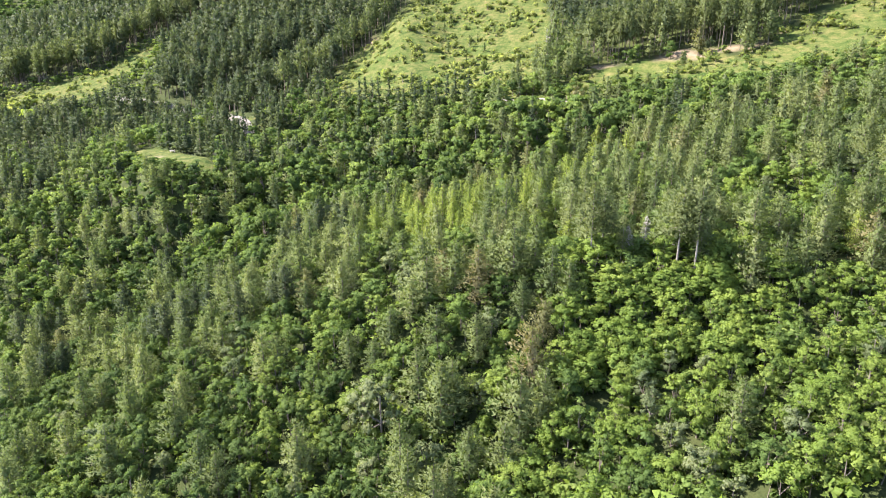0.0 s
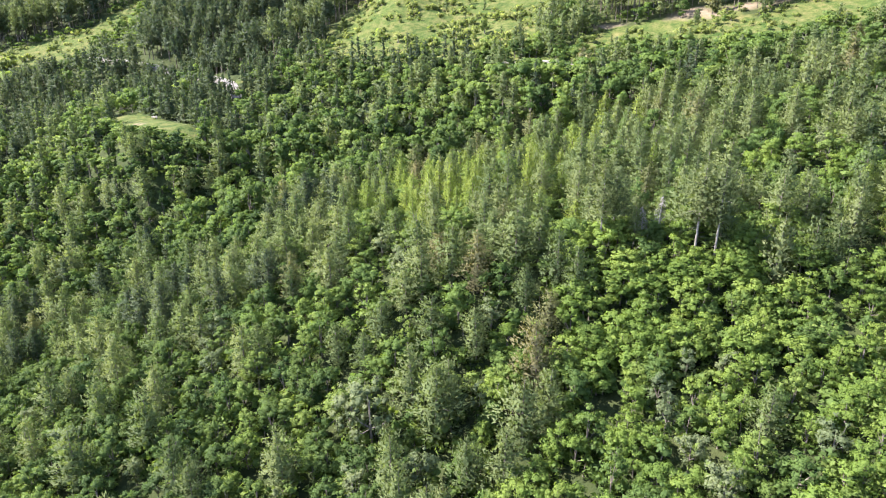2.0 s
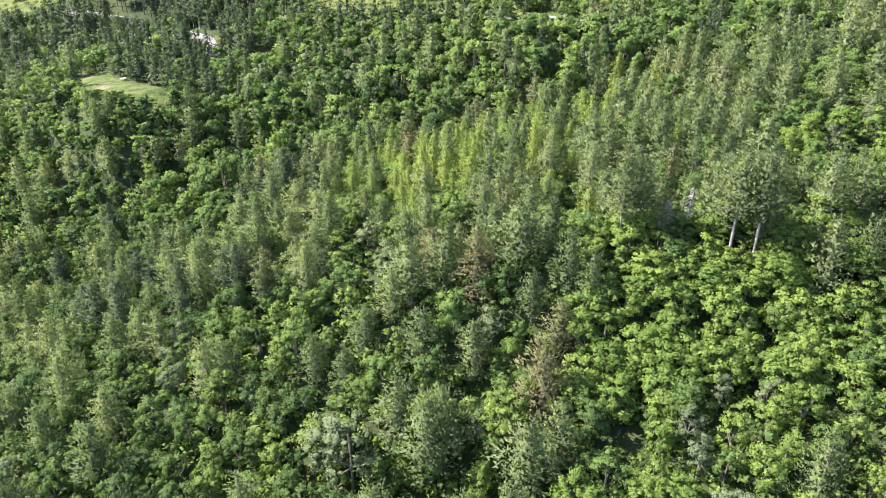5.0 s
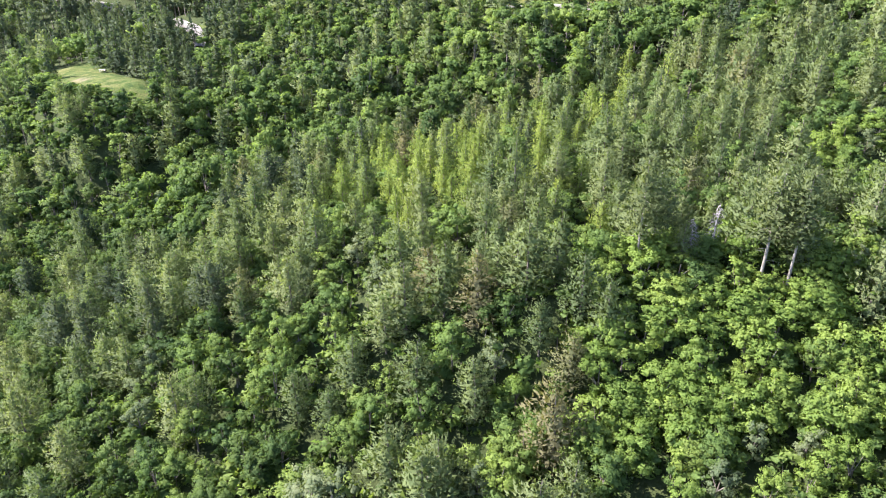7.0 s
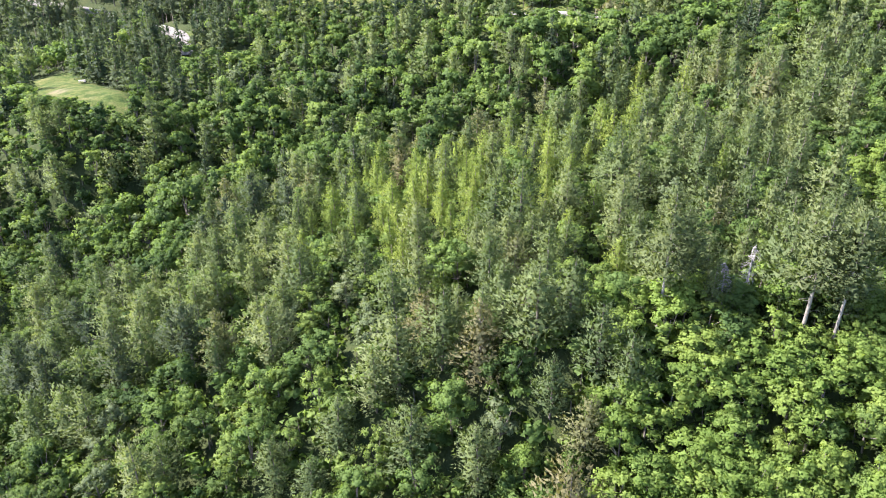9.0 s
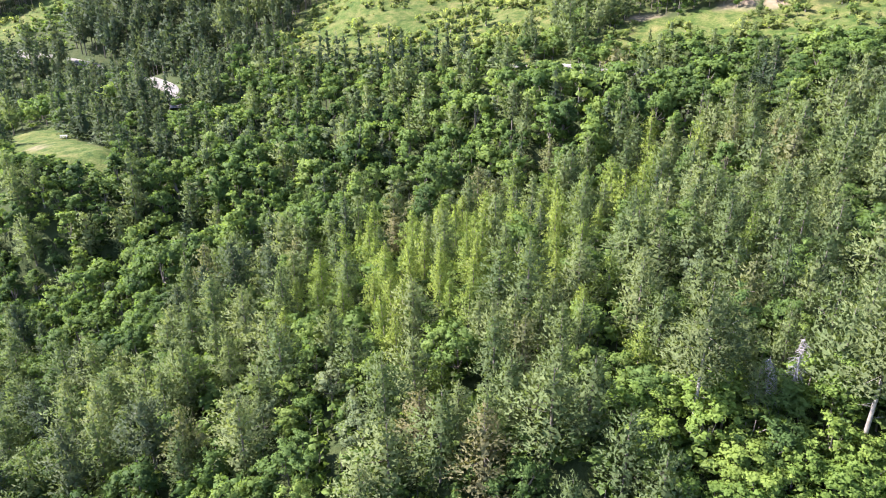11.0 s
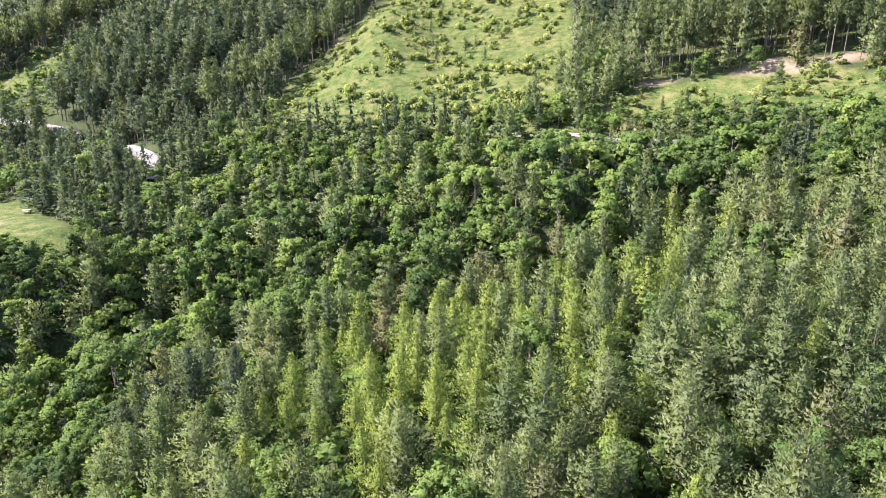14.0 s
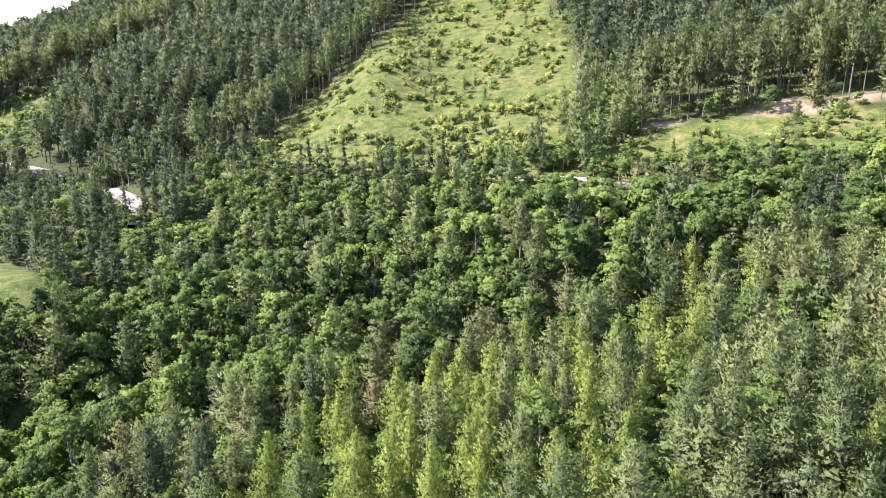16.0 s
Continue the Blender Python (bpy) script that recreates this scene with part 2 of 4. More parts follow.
LOW_GROWTH = [
    [(-250, 356), (-150, 346), (-148, 378), (-170, 374), (-240, 380)],
    [(24, 119), (23, 135), (36, 138), (54, 133), (56, 117)],
    [(38, 244), (70, 234), (140, 205), (165, 235), (120, 245), (97, 248), (70, 259), (40, 270)],
    [(-128, 262), (-112, 236), (-97, 226), (-75, 222), (-76, 231), (-97, 232), (-108, 240)],
    [(-86, 270), (-56, 258), (-52, 270), (-68, 277), (-82, 282)],
    [(20, 246), (40, 246), (40, 262), (22, 264)],
]


def grid_mesh(name, n=250):
    u = np.linspace(-1, 1, n)
    a = 260 * u + 3700 * u ** 7
    X, Y = np.meshgrid(a, a + 220, indexing="ij")
    x, y = X.ravel(), Y.ravel()
    z = ground_z(x, y)
    z = z + np.array([noise.noise((p / 9, q / 9, 0)) * 0.9 + noise.noise((p / 3, q / 3, 5)) * 0.3 for p, q in zip(x, y)])
    i = np.arange(n * n).reshape(n, n)
    quads = np.stack([i[:-1, :-1], i[1:, :-1], i[1:, 1:], i[:-1, 1:]], -1).reshape(-1, 4)
    me = bpy.data.meshes.new(name)
    me.from_pydata(np.stack([x, y, z], -1).tolist(), [], quads.tolist())
    wob_x = x + np.array([noise.noise((p / 6, q / 6, 9)) * 4 for p, q in zip(x, y)])
    wob_y = y + np.array([noise.noise((p / 6, q / 6, 14)) * 4 for p, q in zip(x, y)])
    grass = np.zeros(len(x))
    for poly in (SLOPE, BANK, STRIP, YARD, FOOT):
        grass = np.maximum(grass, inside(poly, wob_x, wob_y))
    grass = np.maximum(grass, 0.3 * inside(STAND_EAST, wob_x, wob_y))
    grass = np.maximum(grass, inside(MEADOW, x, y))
    soil = np.exp(-(((wob_x - 96) / 9) ** 2 + ((wob_y - 278) / 3.5) ** 2)) + 0.8 * np.exp(-(((wob_x - 62) / 5) ** 2 + ((wob_y - 285) / 2.5) ** 2))
    soil += 0.9 * np.exp(-(((wob_x + 40) / 5) ** 2 + ((wob_y - 372) / 9) ** 2))
    for sx, sy in ((88, 282), (108, 274), (118, 277), (130, 288)):
        soil += 0.75 * np.exp(-(((wob_x - sx) / 6) ** 2 + ((wob_y - sy) / 3.2) ** 2))
    wear = np.exp(-(((x + 105) * 0.65 + (y - 248) * -0.76) / 5.0) ** 2 - (((x + 105) * 0.76 + (y - 248) * 0.65) / 2.0) ** 2)
    soil += 0.7 * wear
    for key, v in (("grass", grass), ("soil", np.clip(soil * 1.6 - 0.3, 0, 1))):
        me.attributes.new(key, "FLOAT", "POINT").data.foreach_set("value", np.asarray(v, np.float32))
    me.polygons.foreach_set("use_smooth", np.ones(len(me.polygons), bool))
    return me


ground = tagged(new("ground", grid_mesh("ground")), "wooded mountain slope with grassy clearings and gullies", "hillside", kind="structure")
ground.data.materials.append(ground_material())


# ---- the road along the slope ----
def road_strip(name, line, width, label, mat):
    pts = []
    for (x0, y0), (x1, y1) in zip(line, line[1:]):
        n = max(2, int(math.hypot(x1 - x0, y1 - y0) / 1.5))
        pts += [(x0 + (x1 - x0) * i / n, y0 + (y1 - y0) * i / n) for i in range(n)]
    p = np.array(pts + [line[-1]])
    for _ in range(6):
        p[1:-1] = (p[:-2] + 2 * p[1:-1] + p[2:]) / 4
    d = unit(np.gradient(p, axis=0))
    side = np.stack([-d[:, 1], d[:, 0]], -1)
    z = np.array([ground_top(*q) for q in p])
    z = np.convolve(np.pad(z, 3, mode="edge"), np.ones(7) / 7, mode="valid")
    bm = bmesh.new()
    rows = []
    for i in range(len(p)):
        edge = width / 2 * (1 + 0.12 * noise.noise((i * 0.4, 3, 0)))
        row = []
        for o, up in ((-1.5, -2.2), (-1.0, 0.92), (-0.45, 1.0), (0.0, 0.96), (0.45, 1.0), (1.0, 0.92), (1.5, -2.2)):
            q = p[i] + side[i] * edge * o
            row.append(bm.verts.new((q[0], q[1], z[i] - 0.05 + up)))
        rows.append(row)
    for a, b in zip(rows, rows[1:]):
        for i in range(6):
            bm.faces.new((a[i], b[i], b[i + 1], a[i + 1]))
    me = bpy.data.meshes.new(name)
    bm.to_mesh(me)
    bm.free()
    me.materials.append(mat)
    return tagged(new(name, me), label, "road", kind="structure")


road_strip("road_west", ROAD, 3.8, "pale gravel road through the trees above the meadow", GRAVEL)
road_strip("road_east", ROAD_EAST, 2.6, "pale road on a bank between the broadleaf trees", GRAVEL)


# ---- plant geometry ----
def tube(points, radii, sides):
    """A tapering tube along the points."""
    p = np.asarray(points, float)
    r = np.asarray(radii, float)
    d = np.gradient(p, axis=0)
    d /= np.linalg.norm(d, axis=1)[:, None]
    side = np.cross(d, (0.3, 0.95, 0.1))
    side /= np.linalg.norm(side, axis=1)[:, None]
    up = np.cross(d, side)
    a = np.linspace(0, 2 * math.pi, sides, endpoint=False)
    v = p[:, None] + r[:, None, None] * (np.cos(a)[None, :, None] * side[:, None] + np.sin(a)[None, :, None] * up[:, None])
    i = np.arange(len(p) * sides).reshape(len(p), sides)
    j = np.roll(i, -1, 1)
    q0 = np.stack([i[:-1], j[:-1], j[1:]], -1).reshape(-1, 3)
    q1 = np.stack([i[:-1], j[1:], i[1:]], -1).reshape(-1, 3)
    return v.reshape(-1, 3), np.concatenate([q0, q1])


def join(pieces):
    vs, fs, n = [], [], 0
    for v, f in pieces:
        vs.append(v)
        fs.append(f + n)
        n += len(v)
    return np.concatenate(vs), np.concatenate(fs)


def needles_at(rng, at, normal, along, length, width):
    """Slender needle sprays, one triangle each."""
    n = len(at)
    along = unit(along)
    across = unit(np.cross(normal, along)) * np.broadcast_to(width, n)[:, None] * 0.5
    reach = along * np.broadcast_to(length, n)[:, None]
    v = np.stack([at - reach * 0.35 - across, at - reach * 0.35 + across, at + reach * 0.65], 1).reshape(-1, 3)
    return v, np.arange(n * 3).reshape(-1, 3)


def dome(rng, n, low=-0.45):
    """Directions spread over a ball, none of them below a given height."""
    z = rng.uniform(low, 1.0, n)
    a = rng.uniform(0, 2 * math.pi, n)
    r = np.sqrt(1 - z * z)
    return np.stack([r * np.cos(a), r * np.sin(a), z], -1)


OCTA = np.array([(0, 2, 4), (2, 1, 4), (1, 3, 4), (3, 0, 4), (2, 0, 5), (1, 2, 5), (3, 1, 5), (0, 3, 5)])
AXES = np.array([(1, 0, 0), (-1, 0, 0), (0, 1, 0), (0, -1, 0), (0, 0, 1), (0, 0, -1)], float)


def lumps(rng, centres, size):
    """The dense inside of leaf clumps: one small uneven lump at each centre."""
    n = len(centres)
    turn = np.linalg.qr(rng.normal(size=(n, 3, 3)))[0]
    v = centres[:, None] + np.einsum("kj,nji->nki", AXES, turn) * (np.broadcast_to(size, n)[:, None] * rng.uniform(0.7, 1.1, (n, 6)))[..., None]
    return v.reshape(-1, 3), (np.arange(n)[:, None, None] * 6 + OCTA).reshape(-1, 3)


def leaf_bits(rng, at, normal, along, length, width):
    """Single leaves or needle sprays, one triangle each, wound so that they face outward."""
    v, f = needles_at(rng, at, normal, along, length, width)
    p = v.reshape(-1, 3, 3)
    face = np.cross(p[:, 1] - p[:, 0], p[:, 2] - p[:, 0])
    back = (face * normal).sum(-1) < 0
    f[back] = f[back][:, ::-1]
    return v, f


def leafy(rng, cards, height=11.0, radius=2.9, size=0.42, clumps=30):
    """A broad crown of many leaf clumps on a forked trunk. Returns wood, leaves and the leaves' facing."""
    mid = np.array([0, 0, height * 0.52])
    shell = np.array([radius, radius, height * 0.47])
    limbs = max(3, clumps // 6)   # large lobes, each a group of clumps
    ld = dome(rng, limbs, -0.8)
    own = np.arange(clumps) % limbs
    d = unit(dome(rng, clumps, -0.85) * 0.9 + 0.7 * ld[own])
    reach = rng.uniform(0.72, 1.12, limbs)
    centres = mid + d * shell * (rng.uniform(0.45, 0.92, clumps) * reach[own])[:, None]
    big = rng.uniform(0.55, 1.15, clumps) * radius / 3.5 * (36 / clumps) ** 0.42
    k = rng.choice(clumps, cards, p=big ** 2 / (big ** 2).sum())
    e = unit(dome(rng, cards) + 0.5 * d[k] + (0, 0, 0.12))
    at = centres[k] + e * (big[k] * rng.uniform(0.62, 1.22, cards))[:, None] * (1, 1, 0.82)
    normal = unit(e + 0.55 * rng.normal(size=(cards, 3)) + (0, 0, 0.1))
    along = np.cross(normal, rng.normal(size=(cards, 3))) + (0, 0, -0.25)
    s = size * rng.uniform(0.6, 1.4, cards)
    v, f = leaf_bits(rng, at, normal, along, s * 1.35, s * 1.05)
    lv, lf = lumps(rng, centres, big * 0.70)
    heart = unit(lv - np.repeat(centres, 6, 0) + 0.5 * np.repeat(d * big[:, None], 6, 0))
    facing = unit(0.75 * e + 0.35 * d[k] + 0.32 * normal)
    leaves = (*join([(v, f), (lv, lf)]), np.concatenate([np.repeat(facing, 3, 0), heart]))
    lean = rng.normal(size=2) * 0.3
    wood = [tube([(0, 0, -0.6), (lean[0] * .4, lean[1] * .4, height * 0.3), (lean[0], lean[1], height * 0.62)], [0.19, 0.13, 0.05], 6 if cards > 400 else 3)]
    for c in centres[: (5 if cards > 700 else 2 if cards > 300 else 0)]:
        s0 = np.array([lean[0] * .4, lean[1] * .4, height * 0.3])
        wood.append(tube([s0, s0 * 0.4 + c * 0.6 + (0, 0, -0.3), c], [0.09, 0.06, 0.02], 4))
    return join(wood), leaves


def conifer(rng, boughs, per, height=15.0, radius=2.8, bare=0.2, point=0.6, tilt=(0.0, 0.9), size=0.4, slim=0.45,
            thick=0.5, lift=0.45, ragged=0.3):
    """A straight stem with boughs in tiers, each ending in a tuft of needle sprays, with gaps to the next tier.
    tilt: the boughs' rise at the foot and at the top of the crown; thick: a tuft's height to its length;
    lift: how steeply its sprays rise. Returns wood, needles and their facing."""
    bend = rng.normal(size=2) * 0.25
    low, tall = height * bare, height * (1 - bare)
    lop = rng.uniform(-0.16, 0.16, 2)
    up = np.array([0, 0, 1.0])

    def profile(f):
        f = np.clip(f, 0, 1)
        return radius * (1 - f ** (1 / point)) ** point * (0.6 + 0.4 * np.minimum(1, (f + 0.05) * 4)) + 0.15

    grid = np.linspace(0, 1, 80)
    weight = np.cumsum(0.3 * radius + profile(grid))
    f = np.interp((np.arange(boughs) + 0.5) / boughs * weight[-1], weight, grid)
    tiers = max(4, boughs // 5)
    f = np.clip(f + 0.5 * (np.round(f * tiers) / tiers - f) + rng.normal(size=boughs) * 0.012, 0, 0.985)
    a = np.arange(boughs) * 2.39996 + rng.normal(size=boughs) * 0.35
    L = profile(f) * rng.uniform(1 - ragged, 1 + ragged * 0.6, boughs) * (1 + lop[0] * np.cos(a) + lop[1] * np.sin(a))
    rise = tilt[0] + (tilt[1] - tilt[0]) * f ** 1.6 + rng.normal(size=boughs) * 0.10
    out = np.stack([np.cos(a), np.sin(a), 0 * a], -1)
    side = np.stack([-out[:, 1], out[:, 0], 0 * a], -1)
    way = out * np.cos(rise)[:, None] + up * np.sin(rise)[:, None]
    over = np.cross(way, side)
    base = up * (low + tall * f - 0.3 * L * np.sin(rise))[:, None] + np.array([*bend, 0]) * f[:, None]
    centre = base + way * (0.60 * L)[:, None]
    share = 1.25 * math.sqrt(34 / boughs)
    axes = np.stack([0.50 * L + 0.12, (0.34 * L + 0.14) * share, ((0.34 * L + 0.14) * thick + 0.10) * share], -1)
    n = boughs * per
    b = rng.choice(boughs, n, p=(L + 0.25 * radius) ** 1.5 / ((L + 0.25 * radius) ** 1.5).sum())
    e = unit(rng.normal(size=(n, 3)) + (0.45, 0, 0.35))
    local = e * axes[b] * rng.uniform(0.55, 1.12, n)[:, None]
    turned = lambda q: way[b] * q[:, :1] + side[b] * q[:, 1:2] + over[b] * q[:, 2:]
    at = centre[b] + turned(local)
    round_ = unit(turned(e / np.maximum(axes[b], 0.05) * axes[b].mean(1, keepdims=True)))
    along = unit(0.55 * way[b] + 0.5 * turned(e) + up * lift + 0.35 * rng.normal(size=(n, 3)))
    normal = unit(round_ + 0.4 * rng.normal(size=(n, 3)))
    along = unit(along - 0.7 * normal * (along * normal).sum(-1, keepdims=True))
    s = size * rng.uniform(0.65, 1.35, n) * (0.6 + 0.4 * np.minimum(1, L[b] / radius * 1.4))
    v, tri = leaf_bits(rng, at, normal, along, s * 1.5, s * 1.5 * slim)
    shade = unit(0.50 * round_ + 0.60 * out[b] + 0.38 * up + 0.22 * normal)
    # the shaded inside: larger sprays close round the stem
    m = int(0.24 * n)
    cf = np.interp(rng.random(m) * weight[-1], weight, grid) * 0.94
    ca = rng.uniform(0, 2 * math.pi, m)
    co = np.stack([np.cos(ca), np.sin(ca), 0 * ca], -1)
    cat = co * (profile(cf) * rng.uniform(0.12, 0.55, m))[:, None] + up * (low + tall * cf)[:, None] + np.array([*bend, 0]) * cf[:, None]
    cn = unit(co + 0.3 * up + 0.5 * rng.normal(size=(m, 3)))
    cl = unit(np.cross(cn, rng.normal(size=(m, 3))) + 0.5 * up)
    cs = size * rng.uniform(1.3, 2.2, m) * (0.5 + 0.5 * profile(cf) / radius)
    iv, itri = leaf_bits(rng, cat, cn, cl, cs * 1.4, cs * 1.0)
    needles = (*join([(v, tri), (iv, itri)]), np.concatenate([np.repeat(shade, 3, 0), np.repeat(unit(co + 0.4 * up + 0.3 * cn), 3, 0)]))
    wood = [tube([(0, 0, -0.8), (bend[0] * .2, bend[1] * .2, height * 0.45), (bend[0], bend[1], height * 0.97)], [0.22, 0.15, 0.02], 6 if per > 15 else 3)]
    if per > 15:
        for i in range(7):
            h, a0 = height * rng.uniform(bare * 0.4, bare + 0.05), rng.uniform(0, 6.28)
            o, s0 = np.array([math.cos(a0), math.sin(a0), 0.1]), np.array([bend[0] * .1, bend[1] * .1, h])
            wood.append(tube([s0, s0 + o * rng.uniform(0.6, 1.5)], [0.035, 0.012], 3))
        for q in range(0, boughs, 3):
            wood.append(tube([base[q], centre[q]], [0.045, 0.015], 3))
    return join(wood), needles


def bare_tree(rng, height=13.0):
    """A dead standing conifer: stem and drooping grey branch stubs."""
    wood = [tube([(0, 0, -0.6), (0.15, 0.1, height * 0.5), (0.35, 0.2, height)], [0.2, 0.13, 0.02], 7)]
    for i in range(70):
        h = height * rng.uniform(0.25, 0.97)
        a, reach = rng.uniform(0, 6.28), (1.9 * (1 - h / height) + 0.5) * rng.uniform(0.6, 1.2)
        o, s0 = np.array([math.cos(a), math.sin(a), 0]), np.array([0.2, 0.12, h])
        tip = s0 + o * reach + (0, 0, -0.35 * reach)
        wood.append(tube([s0, (s0 + tip) / 2 + (0, 0, 0.12 * reach), tip], [0.05, 0.035, 0.012], 3))
        for j in range(3):
            m = s0 + (tip - s0) * rng.uniform(0.4, 1)
            wood.append(tube([m, m + rng.normal(size=3) * 0.22 + (0, 0, -0.2)], [0.022, 0.008], 3))
    return join(wood)


def raw_mesh(name, v, f, materials, slot=None, tint=None, facing=None):
    me = bpy.data.meshes.new(name)
    me.vertices.add(len(v))
    me.vertices.foreach_set("co", np.asarray(v, np.float32).ravel())
    me.loops.add(len(f) * 3)
    me.loops.foreach_set("vertex_index", np.asarray(f, np.int32).ravel())
    me.polygons.add(len(f))
    me.polygons.foreach_set("loop_start", np.arange(0, len(f) * 3, 3, dtype=np.int32))
    for m in materials:
        me.materials.append(m)
    if slot is not None:
        me.polygons.foreach_set("material_index", np.asarray(slot, np.int32))
    if tint is not None:
        me.attributes.new("tint", "FLOAT", "POINT").data.foreach_set("value", np.asarray(tint, np.float32))
    me.update(calc_edges=True)
    if facing is not None:
        me.polygons.foreach_set("use_smooth", np.ones(len(f), bool))
        me.normals_split_custom_set_from_vertices(np.asarray(facing, np.float32))
    return me


def build_kind(kind, rng, detail):
    """One tree of a kind: detail 0 is the finest, but for the leafy trees nearest to the eye (5) and the undergrowth (6)."""
    n = (1300, 800, 410, 150, 54, 1500, 70)[detail]
    k = (0.72, 0.94, 1.30, 2.0, 3.5, 0.60, 2.5)[detail]
    lumpy = (36, 30, 20, 11, 6, 38, 6)[detail]
    if kind in LEAFY:
        return leafy(rng, n, rng.uniform(9, 11.5), rng.uniform(3.1, 3.8), 0.36 * k, lumpy)
    if kind == "grey_willow":
        return leafy(rng, n, rng.uniform(8.5, 11), rng.uniform(2.4, 2.9), 0.27 * k, lumpy)
    if kind == "shrub":
        return leafy(rng, 46, rng.uniform(1.7, 2.5), rng.uniform(1.0, 1.5), 0.40, 6)
    b = (42, 36, 28, 24, 18)[detail]
    p = (30, 21, 14, 9, 5)[detail]
    k = (0.86, 1.08, 1.45, 1.75, 2.5)[detail]
    if kind in ("black_pine", "dry_pine"):
        return conifer(rng, b, p, rng.uniform(12.5, 15.5), rng.uniform(3.5, 4.3), rng.uniform(0.06, 0.18), rng.uniform(0.50, 0.66), (0.0, 1.0), 0.42 * k, 0.42)
    if kind == "stand_pine":
        return conifer(rng, b, p, rng.uniform(14, 17), rng.uniform(2.9, 3.6), rng.uniform(0.28, 0.40), rng.uniform(0.50, 0.66), (0.05, 1.0), 0.40 * k, 0.42)
    if kind == "edge_pine":
        return conifer(rng, b, p, rng.uniform(18, 21), rng.uniform(3.4, 4.1), rng.uniform(0.36, 0.46), 0.58, (-0.05, 0.9), 0.40 * k, 0.42)
    if kind == "larch":
        return conifer(rng, b, p, rng.uniform(14, 17), rng.uniform(3.4, 4.1), 0.03, rng.uniform(0.54, 0.68), (0.25, 1.15), 0.38 * k, 0.40, 0.85, 0.9, 0.22)
    return conifer(rng, b, p, rng.uniform(13, 15.5), rng.uniform(2.8, 3.4), 0.03, 0.82, (-0.35, 0.7), 0.40 * k, 0.42, 0.38, 0.1, 0.22)


LEAFY = ("broadleaf_tree", "hazel_tree", "beech_tree")
KINDS = ("beech_tree", "black_pine", "stand_pine", "edge_pine", "dry_pine", "spruce", "larch", "broadleaf_tree", "grey_willow", "shrub", "hazel_tree")
LABELS = {
    "black_pine": ("dark green pine with a bare lower trunk on the wooded slope", "pine tree"),
    "stand_pine": ("slender dark green pine in a dense planted stand", "pine tree"),
    "edge_pine": ("tall pine with a long bare pale trunk at the stand's edge", "pine tree"),
    "dry_pine": ("pine with brownish drying needles among greener trees", "pine tree"),
    "spruce": ("dark narrow spruce with drooping branches in the mixed wood", "spruce tree"),
    "larch": ("bright yellow-green larch with soft feathery foliage among pines", "larch tree"),
    "broadleaf_tree": ("fresh green broadleaf tree with a clumpy crown in dense wood", "broadleaf tree"),
    "beech_tree": ("deep green broadleaf tree with a rounded crown in shady wood", "broadleaf tree"),
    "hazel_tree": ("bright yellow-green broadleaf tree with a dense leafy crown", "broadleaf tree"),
    "grey_willow": ("grey-green broadleaf tree with a soft pale crown in dense wood", "broadleaf tree"),
    "shrub": ("low round green bush on the sunny grass slope", "bush"),
}
_models = {}


def model(kind, detail, variant):
    key = (kind, detail, variant)
    if key not in _models:
        _models[key] = build_kind(kind, np.random.default_rng(KINDS.index(kind) * 100 + detail * 10 + variant), detail)
    return _models[key]


_meshes = {}


def tree_thing(kind, detail, variant, m, label="", pale=False):
    """One tree as a thing of its own: trunk and crown under an empty at its foot."""
    key = (kind, detail, variant, pale)
    if key not in _meshes:
        wood, leaves = model(kind, detail, variant)
        v, f, facing = leaves
        _meshes[key] = (raw_mesh("trunk", *wood, [PALE_BARK if pale else BARK]), raw_mesh("crown", v, f, [LEAVES[kind, False]], facing=facing))
    ob = new(kind)
    text, category = LABELS[kind]
    tagged(ob, label or text, category, group=category + "s of the slope")
    ob.matrix_basis = m
    for name, me in zip(("trunk", "crown"), _meshes[key]):
        new(name, me).parent = ob
    return ob


def wood_of(name, label, trees):
    """Many trees joined into one piece of woodland: rows of kind, detail, variant, pose."""
    vs, fs, slots, tints, facings, n = [], [], [], [], [], 0
    mats = [BARK] + [LEAVES[k, True] for k in KINDS]
    rng = np.random.default_rng(len(trees))
    for kind, detail, variant, m in trees:
        m = np.array(m)
        (wv, wf), (lv, lf, facing) = model(kind, detail, variant)
        for slot, v, f in ((0, wv, wf), (1 + KINDS.index(kind), lv, lf)):
            vs.append(v @ m[:3, :3].T + m[:3, 3])
            fs.append(f + n)
            slots.append(np.full(len(f), slot))
            tints.append(np.full(len(v), rng.random()))
            n += len(v)
        facings += [np.zeros((len(wv), 3)), unit(facing @ m[:3, :3].T)]
    me = raw_mesh(name, np.concatenate(vs), np.concatenate(fs), mats, np.concatenate(slots), np.concatenate(tints), np.concatenate(facings))
    return tagged(new(name, me), label, "woodland", kind="stuff")


